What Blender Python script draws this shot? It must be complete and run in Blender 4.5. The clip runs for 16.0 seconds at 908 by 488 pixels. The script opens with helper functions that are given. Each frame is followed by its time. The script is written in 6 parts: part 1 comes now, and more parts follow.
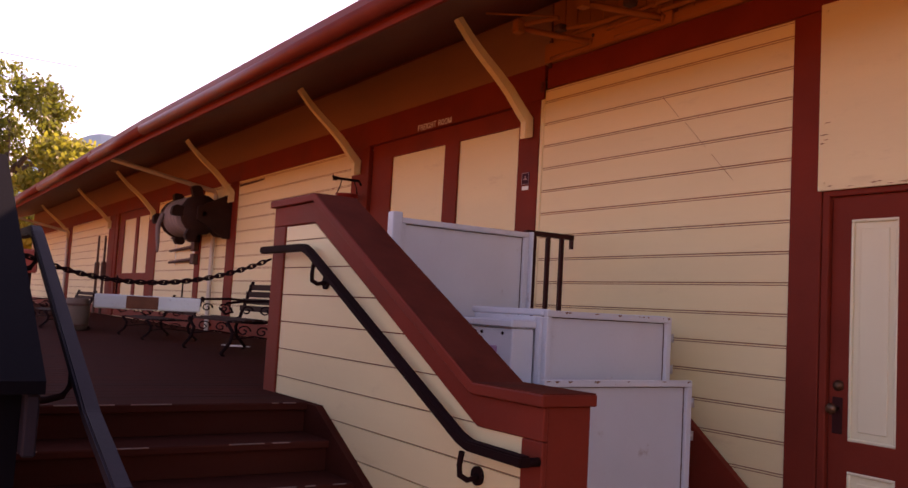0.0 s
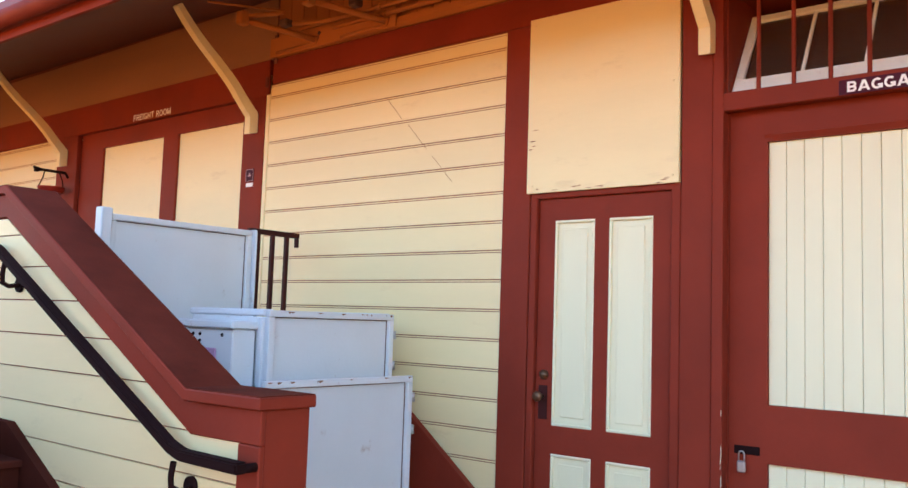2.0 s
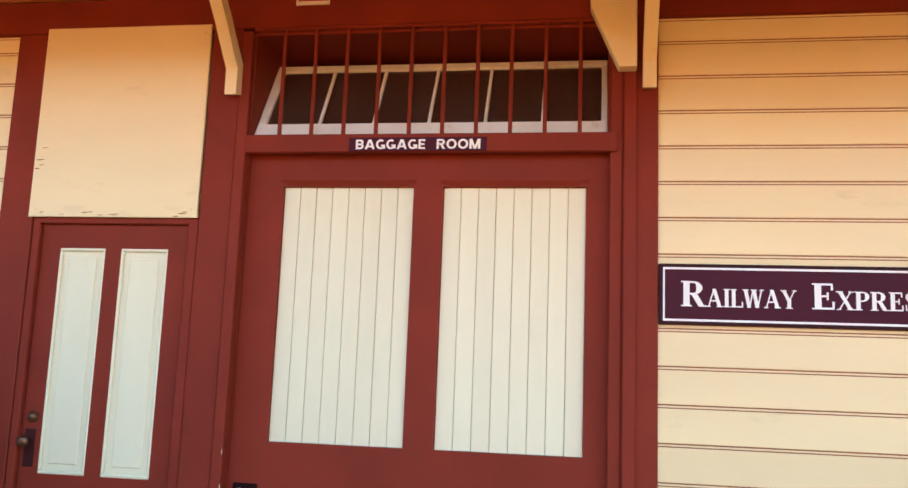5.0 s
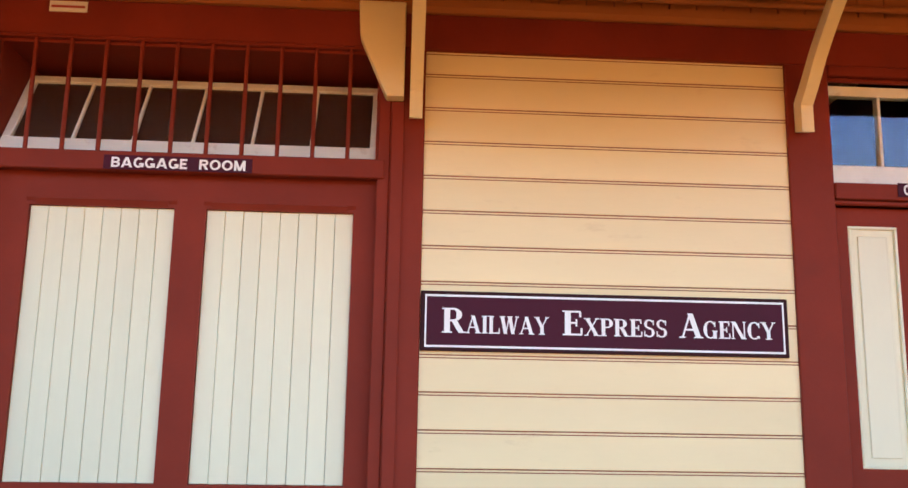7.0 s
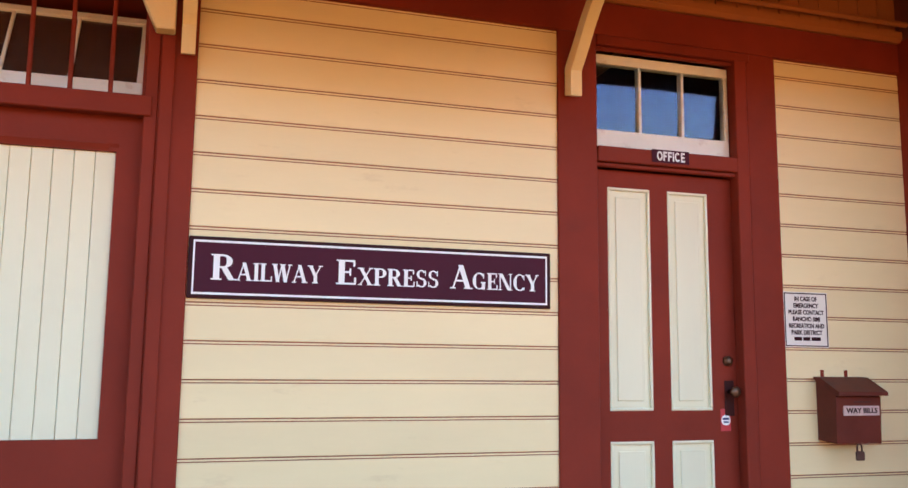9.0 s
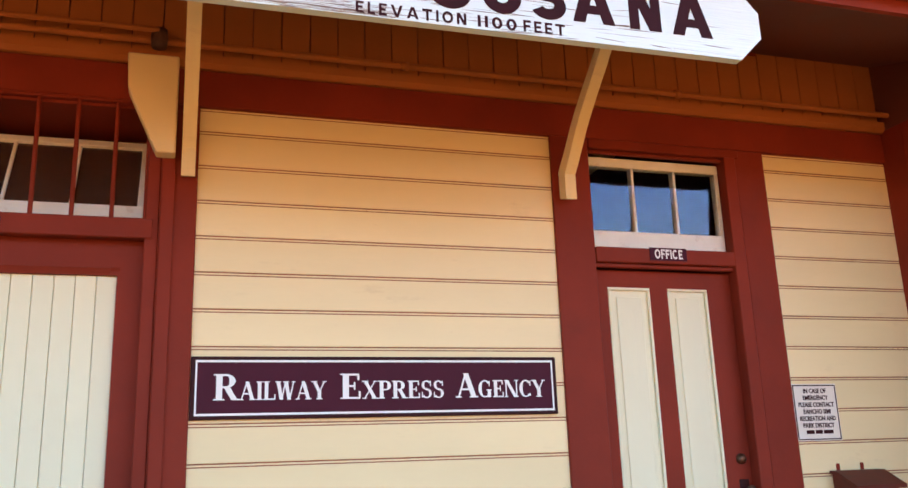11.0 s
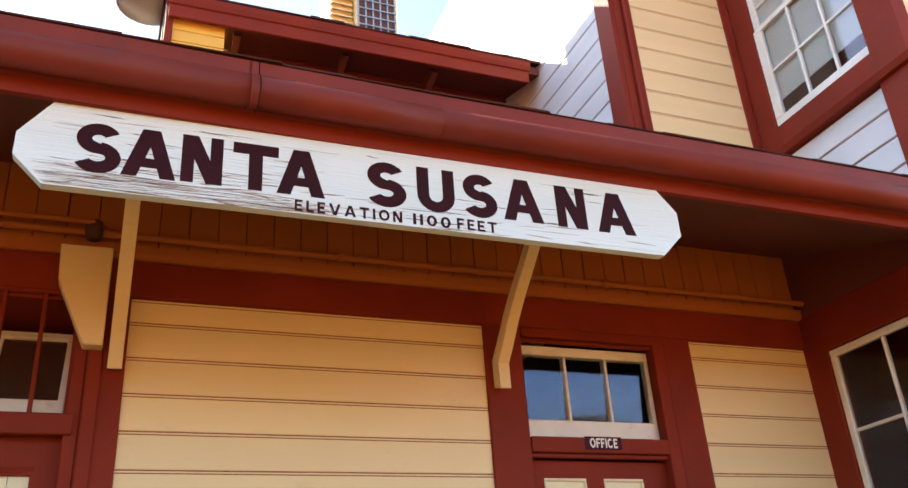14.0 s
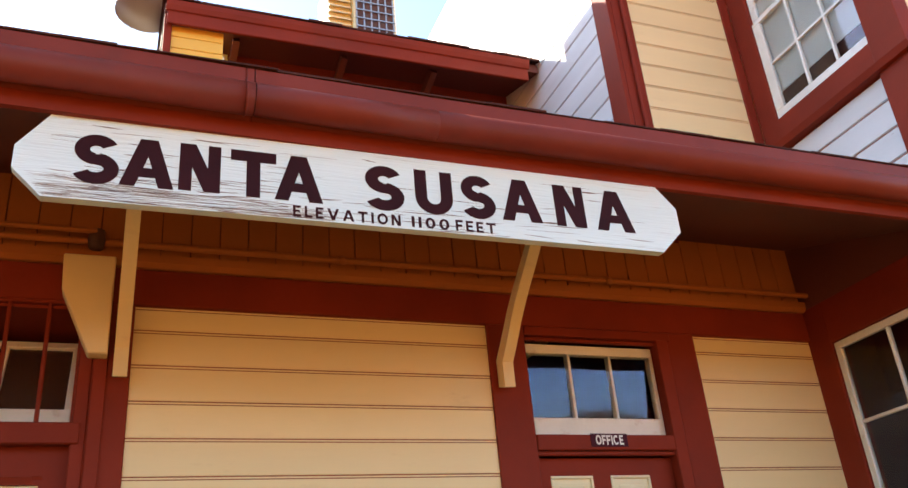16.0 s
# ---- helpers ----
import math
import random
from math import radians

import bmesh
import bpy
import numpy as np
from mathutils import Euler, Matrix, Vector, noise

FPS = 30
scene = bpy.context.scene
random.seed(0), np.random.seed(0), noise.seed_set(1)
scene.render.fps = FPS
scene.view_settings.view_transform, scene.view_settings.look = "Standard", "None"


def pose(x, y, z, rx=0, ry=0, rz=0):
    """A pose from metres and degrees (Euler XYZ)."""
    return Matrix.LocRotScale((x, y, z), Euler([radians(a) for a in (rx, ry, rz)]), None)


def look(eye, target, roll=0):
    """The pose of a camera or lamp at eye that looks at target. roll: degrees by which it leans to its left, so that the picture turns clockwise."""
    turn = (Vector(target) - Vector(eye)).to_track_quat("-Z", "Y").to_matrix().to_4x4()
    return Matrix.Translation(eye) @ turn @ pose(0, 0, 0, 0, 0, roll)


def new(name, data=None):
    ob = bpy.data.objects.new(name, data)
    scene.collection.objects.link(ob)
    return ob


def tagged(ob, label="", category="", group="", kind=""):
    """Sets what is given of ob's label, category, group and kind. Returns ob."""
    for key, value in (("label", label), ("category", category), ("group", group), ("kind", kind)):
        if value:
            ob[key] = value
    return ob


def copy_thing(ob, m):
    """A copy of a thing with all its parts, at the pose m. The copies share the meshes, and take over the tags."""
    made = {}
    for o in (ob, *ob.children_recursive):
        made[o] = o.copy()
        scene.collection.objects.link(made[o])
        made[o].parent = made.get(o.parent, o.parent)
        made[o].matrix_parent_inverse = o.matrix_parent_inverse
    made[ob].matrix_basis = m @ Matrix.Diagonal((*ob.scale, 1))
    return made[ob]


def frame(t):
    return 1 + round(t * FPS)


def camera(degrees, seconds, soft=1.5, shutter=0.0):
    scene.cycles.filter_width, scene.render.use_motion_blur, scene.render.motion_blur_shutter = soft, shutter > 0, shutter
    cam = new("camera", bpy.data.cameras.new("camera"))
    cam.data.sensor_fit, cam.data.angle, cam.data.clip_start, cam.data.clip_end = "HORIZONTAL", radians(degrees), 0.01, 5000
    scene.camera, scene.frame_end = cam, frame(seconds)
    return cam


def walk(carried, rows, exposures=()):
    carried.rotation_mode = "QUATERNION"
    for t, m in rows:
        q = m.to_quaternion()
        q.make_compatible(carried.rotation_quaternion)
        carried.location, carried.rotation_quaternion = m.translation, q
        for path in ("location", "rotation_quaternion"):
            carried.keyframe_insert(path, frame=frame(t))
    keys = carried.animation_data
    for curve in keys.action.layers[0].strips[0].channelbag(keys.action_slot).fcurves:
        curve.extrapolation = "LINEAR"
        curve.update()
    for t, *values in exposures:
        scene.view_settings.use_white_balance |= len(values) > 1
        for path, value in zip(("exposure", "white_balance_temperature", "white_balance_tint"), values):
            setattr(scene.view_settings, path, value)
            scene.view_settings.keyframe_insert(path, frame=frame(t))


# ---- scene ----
cam = camera(55.0, 16.0)
PATH = [
    (0, (-0.385, -4.243, 1.505), (-2.054, -3.151, 1.657), 3.2),
    (0.5, (-0.421, -4.209, 1.511), (-2.012, -3.008, 1.673), 2.5),
    (1, (-0.415, -4.179, 1.51), (-1.881, -2.829, 1.679), 2.5),
    (1.5, (-0.388, -4.201, 1.512), (-1.743, -2.741, 1.69), 2.5),
    (2, (-0.38, -4.196, 1.512), (-1.64, -2.652, 1.687), 1.9),
    (2.5, (-0.369, -4.18, 1.517), (-1.483, -2.532, 1.732), 2.4),
    (3, (-0.369, -4.173, 1.52), (-1.331, -2.437, 1.766), 2.5),
    (3.5, (-0.359, -4.161, 1.502), (-1.158, -2.351, 1.796), 2.8),
    (4, (-0.347, -4.168, 1.501), (-0.977, -2.298, 1.823), 2.7),
    (4.5, (-0.35, -4.171, 1.496), (-0.779, -2.241, 1.796), 2.5),
    (4.7, (-0.328, -4.146, 1.514), (-0.711, -2.205, 1.806), 2.3),
    (6.8, (-0.047, -4.133, 1.505), (0.007, -2.169, 1.881), 1.4),
    (7, (-0.082, -4.12, 1.533), (0.031, -2.157, 1.896), 1.0),
    (7.5, (-0.055, -4.089, 1.529), (0.192, -2.127, 1.833), 1.0),
    (8, (-0.02, -4.11, 1.509), (0.335, -2.165, 1.815), 0.7),
    (8.5, (-0.008, -4.103, 1.497), (0.461, -2.18, 1.787), 0.5),
    (9, (0.0, -4.112, 1.498), (0.582, -2.218, 1.771), 0.6),
    (9.2, (0.01, -4.119, 1.521), (0.658, -2.246, 1.792), 0.7),
    (11.3, (-0.038, -4.109, 1.55), (0.518, -2.268, 2.1), -3.1),
    (11.5, (-0.038, -4.11, 1.553), (0.497, -2.276, 2.142), -3.5),
    (12, (-0.05, -4.112, 1.569), (0.486, -2.299, 2.222), -3.7),
    (12.5, (-0.049, -4.121, 1.567), (0.496, -2.34, 2.294), -3.0),
    (13, (-0.058, -4.131, 1.577), (0.533, -2.388, 2.36), -3.6),
    (13.5, (-0.061, -4.125, 1.583), (0.578, -2.418, 2.408), -3.0),
    (14, (-0.06, -4.141, 1.584), (0.643, -2.483, 2.455), -4.1),
    (14.5, (-0.063, -4.143, 1.59), (0.644, -2.486, 2.459), -4.6),
    (15, (-0.053, -4.148, 1.587), (0.638, -2.483, 2.453), -4.9),
    (15.5, (-0.047, -4.157, 1.589), (0.653, -2.499, 2.462), -5.2),
    (16, (-0.038, -4.164, 1.592), (0.651, -2.499, 2.459), -5.2),
]
EXPOSURES = [(0, 1.15, 9000, 58), (0.5, 1.42, 8700, 52), (1.0, 2.35, 7250, 24), (2.0, 2.6, 6850, 12), (3.5, 2.58, 7000, 12), (4.5, 2.56, 6980, 11), (7.0, 2.47, 6500, 11), (9.0, 2.42, 6400, 11), (11.5, 2.43, 6380, 6), (13.0, 2.58, 6320, 1), (13.5, 2.38, 6550, 2), (14.0, 2.06, 6750, 4), (16, 2.0, 6850, 5)]
walk(cam, [(t, look(eye, target, roll)) for t, eye, target, roll in PATH], EXPOSURES)

# ---- light: sun behind the building from the left, facade in open shade ----
world = bpy.data.worlds.new("sky_world")
scene.world = world
world.use_nodes = True
wn = world.node_tree.nodes
sky = wn.new("ShaderNodeTexSky")
sky.sky_type, sky.sun_disc = "NISHITA", False
SUN_EL, SUN_AZ = radians(33), radians(-38)
sky.sun_elevation, sky.sun_rotation = SUN_EL, SUN_AZ
sky.dust_density, sky.ozone_density = 0.6, 2.0
world.node_tree.links.new(sky.outputs[0], wn["Background"].inputs[0])
wn["Background"].inputs[1].default_value = 0.15
sun_data = bpy.data.lights.new("sun", "SUN")
sun_data.energy, sun_data.angle, sun_data.color = 5.0, radians(0.5), (1.0, 0.93, 0.82)
sun = new("sun", sun_data)
toward_sun = Vector((math.sin(SUN_AZ) * math.cos(SUN_EL), math.cos(SUN_AZ) * math.cos(SUN_EL), math.sin(SUN_EL)))
sun.matrix_world = look(toward_sun * 50, (0, 0, 0))


# ---- materials ----
def mat(name, base, rough=0.55, metal=0.0, vary=0.12, scale=3.0, grain=60.0, bump=0.15, stretch=(1, 1, 1), stain=None, stain_amount=0.35, stain_scale=1.2, spec=0.5, stain_stretch=None, stain_from=0.58, stain_to=0.75):
    m = bpy.data.materials.new(name)
    m.use_nodes = True
    n, l = m.node_tree.nodes, m.node_tree.links
    b = n["Principled BSDF"]
    b.inputs["Roughness"].default_value, b.inputs["Metallic"].default_value = rough, metal
    b.inputs["Specular IOR Level"].default_value = spec
    co = n.new("ShaderNodeTexCoord")
    info = n.new("ShaderNodeObjectInfo")
    mp = n.new("ShaderNodeMapping")
    mp.inputs["Scale"].default_value = stretch
    l.new(co.outputs["Object"], mp.inputs["Vector"])
    big, small = n.new("ShaderNodeTexNoise"), n.new("ShaderNodeTexNoise")
    for t, s, d in ((big, scale, 4.0), (small, grain, 3.0)):
        t.noise_dimensions = "4D"
        t.inputs["Scale"].default_value, t.inputs["Detail"].default_value = s, d
        l.new(mp.outputs[0], t.inputs["Vector"])
        k = n.new("ShaderNodeMath"); k.operation = "MULTIPLY"; k.inputs[1].default_value = 7.0
        l.new(info.outputs["Random"], k.inputs[0]); l.new(k.outputs[0], t.inputs["W"])
    lo = tuple(c * (1 - vary) for c in base) + (1,)
    hi = tuple(min(1.0, c * (1 + vary)) for c in base) + (1,)
    r = n.new("ShaderNodeValToRGB")
    r.color_ramp.elements[0].position, r.color_ramp.elements[1].position = 0.3, 0.7
    r.color_ramp.elements[0].color, r.color_ramp.elements[1].color = lo, hi
    l.new(big.outputs[0], r.inputs[0])
    mix = n.new("ShaderNodeMix"); mix.data_type = "RGBA"; mix.blend_type = "MULTIPLY"
    mix.inputs[0].default_value = 0.5
    l.new(r.outputs[0], mix.inputs[6])
    g = n.new("ShaderNodeMapRange")
    g.inputs[3].default_value, g.inputs[4].default_value = 1 - vary, 1.0
    l.new(small.outputs[0], g.inputs[0])
    l.new(g.outputs[0], mix.inputs[7])
    out = mix.outputs[2]
    if stain:
        st = n.new("ShaderNodeTexNoise")
        st.inputs["Scale"].default_value, st.inputs["Detail"].default_value, st.inputs["Roughness"].default_value = stain_scale, 8.0, 0.7
        ms = n.new("ShaderNodeMapping")
        ms.inputs["Scale"].default_value = stain_stretch or (1, 1, 1)
        l.new(co.outputs["Object"], ms.inputs["Vector"]); l.new(ms.outputs[0], st.inputs["Vector"])
        sr = n.new("ShaderNodeMapRange")
        sr.inputs[1].default_value, sr.inputs[2].default_value = stain_from, stain_to
        sr.inputs[3].default_value, sr.inputs[4].default_value = 0.0, stain_amount
        l.new(st.outputs[0], sr.inputs[0])
        mx = n.new("ShaderNodeMix"); mx.data_type = "RGBA"
        mx.inputs[7].default_value = (*stain, 1)
        l.new(sr.outputs[0], mx.inputs[0]); l.new(out, mx.inputs[6])
        out = mx.outputs[2]
    l.new(out, b.inputs["Base Color"])
    rr = n.new("ShaderNodeMapRange")
    rr.inputs[3].default_value, rr.inputs[4].default_value = max(0.02, rough - 0.1), min(1, rough + 0.12)
    l.new(big.outputs[0], rr.inputs[0]); l.new(rr.outputs[0], b.inputs["Roughness"])
    bp = n.new("ShaderNodeBump")
    bp.inputs["Strength"].default_value, bp.inputs["Distance"].default_value = bump, 0.004
    l.new(small.outputs[0], bp.inputs["Height"]); l.new(bp.outputs[0], b.inputs["Normal"])
    return m


def glass_mat(name, tint=(0.85, 0.9, 0.92), clear=1.0, rough=0.03):
    m = bpy.data.materials.new(name)
    m.use_nodes = True
    b = m.node_tree.nodes["Principled BSDF"]
    b.inputs["Base Color"].default_value = (*tint, 1)
    b.inputs["Roughness"].default_value = rough
    b.inputs["Transmission Weight"].default_value = clear
    b.inputs["IOR"].default_value = 1.42
    # sky blue of the reflections is put into this tint
    b.inputs["Specular Tint"].default_value = (0.58, 0.60, 0.98, 1)
    return m


CREAM = mat("cream_paint", (0.83, 0.67, 0.365), 0.5, vary=0.07, scale=1.5, grain=45, stretch=(0.25, 1, 1), stain=(0.42, 0.27, 0.15), stain_amount=0.22, stain_scale=9.0, stain_stretch=(0.3, 1, 1), stain_from=0.60, stain_to=0.74)
PALE = mat("pale_cream_paint", (0.77, 0.725, 0.49), 0.45, vary=0.05, scale=2.0, grain=40, stretch=(1, 1, 0.2), stain=(0.5, 0.4, 0.25), stain_amount=0.15)
BROWN = mat("red_brown_paint", (0.215, 0.029, 0.015), 0.6, vary=0.14, scale=2.5, grain=50, bump=0.2, stain=(0.10, 0.03, 0.02), stain_amount=0.3, spec=0.13)
WHITE = mat("white_paint", (0.82, 0.81, 0.75), 0.5, vary=0.1, scale=4, grain=60, stain=(0.34, 0.16, 0.11), stain_amount=0.55, stain_scale=9)
SIGNWHITE = mat("weathered_white_board", (0.70, 0.80, 0.79), 0.7, vary=0.08, scale=3, grain=90, bump=0.8, stretch=(0.08, 1, 1.6), stain=(0.22, 0.15, 0.12), stain_amount=0.4, stain_scale=60, stain_stretch=(0.03, 1, 1), stain_from=0.60, stain_to=0.68, spec=0.15)
# peeling stains, on a white that holds the cool skylight of left-facing boards
PEEL = mat("peeling_skylit_white", (0.70, 0.69, 0.70), 0.6, vary=0.1, scale=3, grain=60, stretch=(1, 0.2, 1), stain=(0.22, 0.10, 0.06), stain_amount=0.6, stain_scale=7, stain_stretch=(1, 0.3, 1.4), stain_from=0.66, stain_to=0.70, spec=0.2)
HOODGREY = mat("dull_grey_metal", (0.30, 0.27, 0.29), 0.6, 0.2, vary=0.12)
MAROONIRON = mat("dark_maroon_iron", (0.045, 0.009, 0.008), 0.55, vary=0.2, spec=0.15)
BOXPAINT = mat("dull_brown_metal_paint", (0.13, 0.026, 0.016), 0.5, vary=0.2, scale=5, stain=(0.05, 0.02, 0.015), stain_amount=0.5, stain_scale=6, spec=0.2)
PURPLE = mat("maroon_sign_paint", (0.062, 0.010, 0.022), 0.5, vary=0.1, scale=4, spec=0.1)
LETTER = mat("white_lettering", (0.85, 0.84, 0.80), 0.5, vary=0.03)
DARKLETTER = mat("dark_lettering", (0.035, 0.008, 0.010), 0.6, vary=0.2, scale=8, spec=0.08)
BLACK = mat("black_iron", (0.020, 0.008, 0.008), 0.65, 0.0, vary=0.25, spec=0.03)
LIFT = mat("grey_enamel", (0.62, 0.645, 0.67), 0.38, vary=0.06, scale=2, stain=(0.27, 0.14, 0.08), stain_amount=0.55, stain_scale=7, stain_from=0.63, stain_to=0.74)
DECK = mat("deck_boards_paint", (0.06, 0.014, 0.009), 0.8, vary=0.25, scale=4, grain=70, stretch=(1, 0.15, 1), stain=(0.10, 0.04, 0.025), stain_amount=0.3, spec=0.02)
# cap top, a darker brown than the sides of the cap
CAPDARK = mat("dark_brown_cap_top", (0.13, 0.024, 0.014), 0.75, vary=0.25, scale=5, stain=(0.05, 0.015, 0.01), stain_amount=0.5, stain_scale=3, spec=0.03)
# the red-brown paint again, darkened to hold the shade under the eaves
SOFFIT = mat("soffit_shade_brown", (0.14, 0.034, 0.021), 0.7, vary=0.12, stretch=(1, 0.2, 1))
ORANGE = mat("ochre_trim_paint", (0.40, 0.135, 0.042), 0.65, spec=0.12, vary=0.07, scale=2, stretch=(0.2, 1, 1))
SHINGLE = mat("roof_shingle", (0.07, 0.03, 0.025), 1.0, vary=0.3, scale=6, grain=120, bump=0.6, spec=0.05)
# lack of light inside rooms and the mail slot, put into a dark colour
DARKROOM = mat("unlit_interior", (0.06, 0.025, 0.02), 0.9)
# unseen ground, orange so that its bounce warms the upper wall
BOUNCEGROUND = mat("warm_bounce_ground", (0.44, 0.16, 0.02), 0.95, vary=0.2, scale=0.8, grain=150, bump=0.5, stain=(0.30, 0.13, 0.03), stain_amount=0.5, stain_scale=0.5)
BRASS = mat("aged_brass", (0.16, 0.08, 0.045), 0.35, 0.7, vary=0.2)
STEEL = mat("galvanised_steel", (0.5, 0.5, 0.5), 0.35, 0.8)
RUST = mat("rust_iron", (0.09, 0.035, 0.022), 0.7, vary=0.3, scale=15)
WOODDARK = mat("dark_slat_wood", (0.035, 0.014, 0.010), 0.7, spec=0.12, vary=0.3, grain=80, stretch=(0.2, 1, 1))
BARK = mat("bark", (0.08, 0.06, 0.045), 0.9, vary=0.3)
# distance haze is put into the pale blue of the far hill
HILL = mat("haze_tinted_hill", (0.40, 0.53, 0.57), 1.0, vary=0.15, scale=0.02)
GLASS = glass_mat("window_glass")
GUTTER = mat("glossy_brown_gutter_paint", (0.19, 0.032, 0.019), 0.4, vary=0.14, scale=3, grain=30, bump=0.1, stain=(0.09, 0.03, 0.02), stain_amount=0.4, stain_scale=2.5, spec=0.14)


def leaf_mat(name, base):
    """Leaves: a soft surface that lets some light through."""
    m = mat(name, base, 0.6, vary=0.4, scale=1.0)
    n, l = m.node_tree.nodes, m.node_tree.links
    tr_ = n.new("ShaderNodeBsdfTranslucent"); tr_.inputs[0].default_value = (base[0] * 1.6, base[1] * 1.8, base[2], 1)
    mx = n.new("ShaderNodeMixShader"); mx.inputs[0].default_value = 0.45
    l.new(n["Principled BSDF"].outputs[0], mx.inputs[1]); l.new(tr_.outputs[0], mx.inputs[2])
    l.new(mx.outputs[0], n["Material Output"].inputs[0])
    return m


# dust film on the glass, with brown reflections put into its tint
DUSTY = glass_mat("dusty_reflection_glass", (0.22, 0.11, 0.08), 0.72, 0.15)
LEAF = leaf_mat("leaf_green", (0.12, 0.13, 0.03))
# brighter, yellower copy of the leaf green, with sunlight put into the colour
LEAFLIT = leaf_mat("leaf_sunlit_green", (0.24, 0.22, 0.04))


# ---- mesh helpers ----
def box(bm, x0, x1, y0, y1, z0, z1, bevel=0.0):
    """A box, its edges eased when bevel is given."""
    vs = [bm.verts.new((x, y, z)) for x in (x0, x1) for y in (y0, y1) for z in (z0, z1)]
    fs = [bm.faces.new([vs[i] for i in q]) for q in ((0, 1, 3, 2), (4, 6, 7, 5), (0, 4, 5, 1), (2, 3, 7, 6), (0, 2, 6, 4), (1, 5, 7, 3))]
    if bevel:
        bmesh.ops.bevel(bm, geom=list({e for f in fs for e in f.edges}), offset=bevel, segments=1, affect="EDGES", clamp_overlap=True)


def prism(bm, outline, axis, a, b):
    """An outline of (u, v) pushed along an axis from a to b: x takes (y, z), y takes (x, z), z takes (x, y)."""
    def put(u, v, w):
        return {"x": (w, u, v), "y": (u, w, v), "z": (u, v, w)}[axis]
    lo = [bm.verts.new(put(u, v, a)) for u, v in outline]
    hi = [bm.verts.new(put(u, v, b)) for u, v in outline]
    n = len(outline)
    fs = [bm.faces.new(lo), bm.faces.new(hi[::-1])]
    fs += [bm.faces.new((lo[i], hi[i], hi[(i + 1) % n], lo[(i + 1) % n])) for i in range(n)]
    bmesh.ops.recalc_face_normals(bm, faces=fs)


def tube(bm, pts, r, sides=8, closed=False):
    """A round bar along points; r may be a list."""
    pts = [Vector(p) for p in pts]
    n = len(pts)
    rings, made = [], []
    up = Vector((0.123, 0.456, 0.88)).normalized()
    for i, p in enumerate(pts):
        if closed:
            d = pts[(i + 1) % n] - pts[i - 1]
        else:
            d = pts[min(i + 1, n - 1)] - pts[max(i - 1, 0)]
        d.normalize()
        u = d.cross(up)
        if u.length < 0.05:
            u = d.cross(Vector((1, 0, 0)))
        u.normalize()
        v = d.cross(u)
        rad = r[i] if isinstance(r, (list, tuple)) else r
        rings.append([bm.verts.new(p + rad * (math.cos(a) * u + math.sin(a) * v)) for a in (2 * math.pi * k / sides for k in range(sides))])
    for i in range(n if closed else n - 1):
        a, b = rings[i], rings[(i + 1) % n]
        for k in range(sides):
            f = bm.faces.new((a[k], b[k], b[(k + 1) % sides], a[(k + 1) % sides]))
            f.smooth = (pts[(i + 1) % n] - pts[i]).length < 0.6
            made.append(f)
    if not closed:
        made += [bm.faces.new(rings[0]), bm.faces.new(rings[-1][::-1])]
    bmesh.ops.recalc_face_normals(bm, faces=made)


def lathe(bm, profile, centre, axis="z", sides=20):
    """A turned body: profile of (radius, along)."""
    c = Vector(centre)
    rings = []
    for r, h in profile:
        ring = []
        for k in range(sides):
            a = 2 * math.pi * k / sides
            p = {"z": (r * math.cos(a), r * math.sin(a), h), "y": (r * math.cos(a), h, r * math.sin(a)), "x": (h, r * math.cos(a), r * math.sin(a))}[axis]
            ring.append(bm.verts.new(c + Vector(p)))
        rings.append(ring)
    for a, b in zip(rings, rings[1:]):
        for k in range(sides):
            f = bm.faces.new((a[k], a[(k + 1) % sides], b[(k + 1) % sides], b[k]))
            f.smooth = True
    bm.faces.new(rings[0]); bm.faces.new(rings[-1])
    bmesh.ops.recalc_face_normals(bm, faces=bm.faces[:])


def mesh_of(name, bm, material):
    me = bpy.data.meshes.new(name)
    bm.normal_update()
    bm.to_mesh(me)
    bm.free()
    me.materials.append(material)
    return me


def part(name, bm, material, parent=None, label=""):
    ob = new(name, mesh_of(name, bm, material) if isinstance(bm, bmesh.types.BMesh) else bm)
    if parent:
        ob.parent = parent
    return tagged(ob, label)


def thing(name, label, category, at=(0, 0, 0), kind="", group=""):
    ob = new(name)
    ob.location = at
    return tagged(ob, label, category, group, kind)


def boxpart(name, material, parent, x0, x1, y0, y1, z0, z1, bevel=0.004, label=""):
    bm = bmesh.new()
    box(bm, x0, x1, y0, y1, z0, z1, bevel)
    return part(name, bm, material, parent, label)


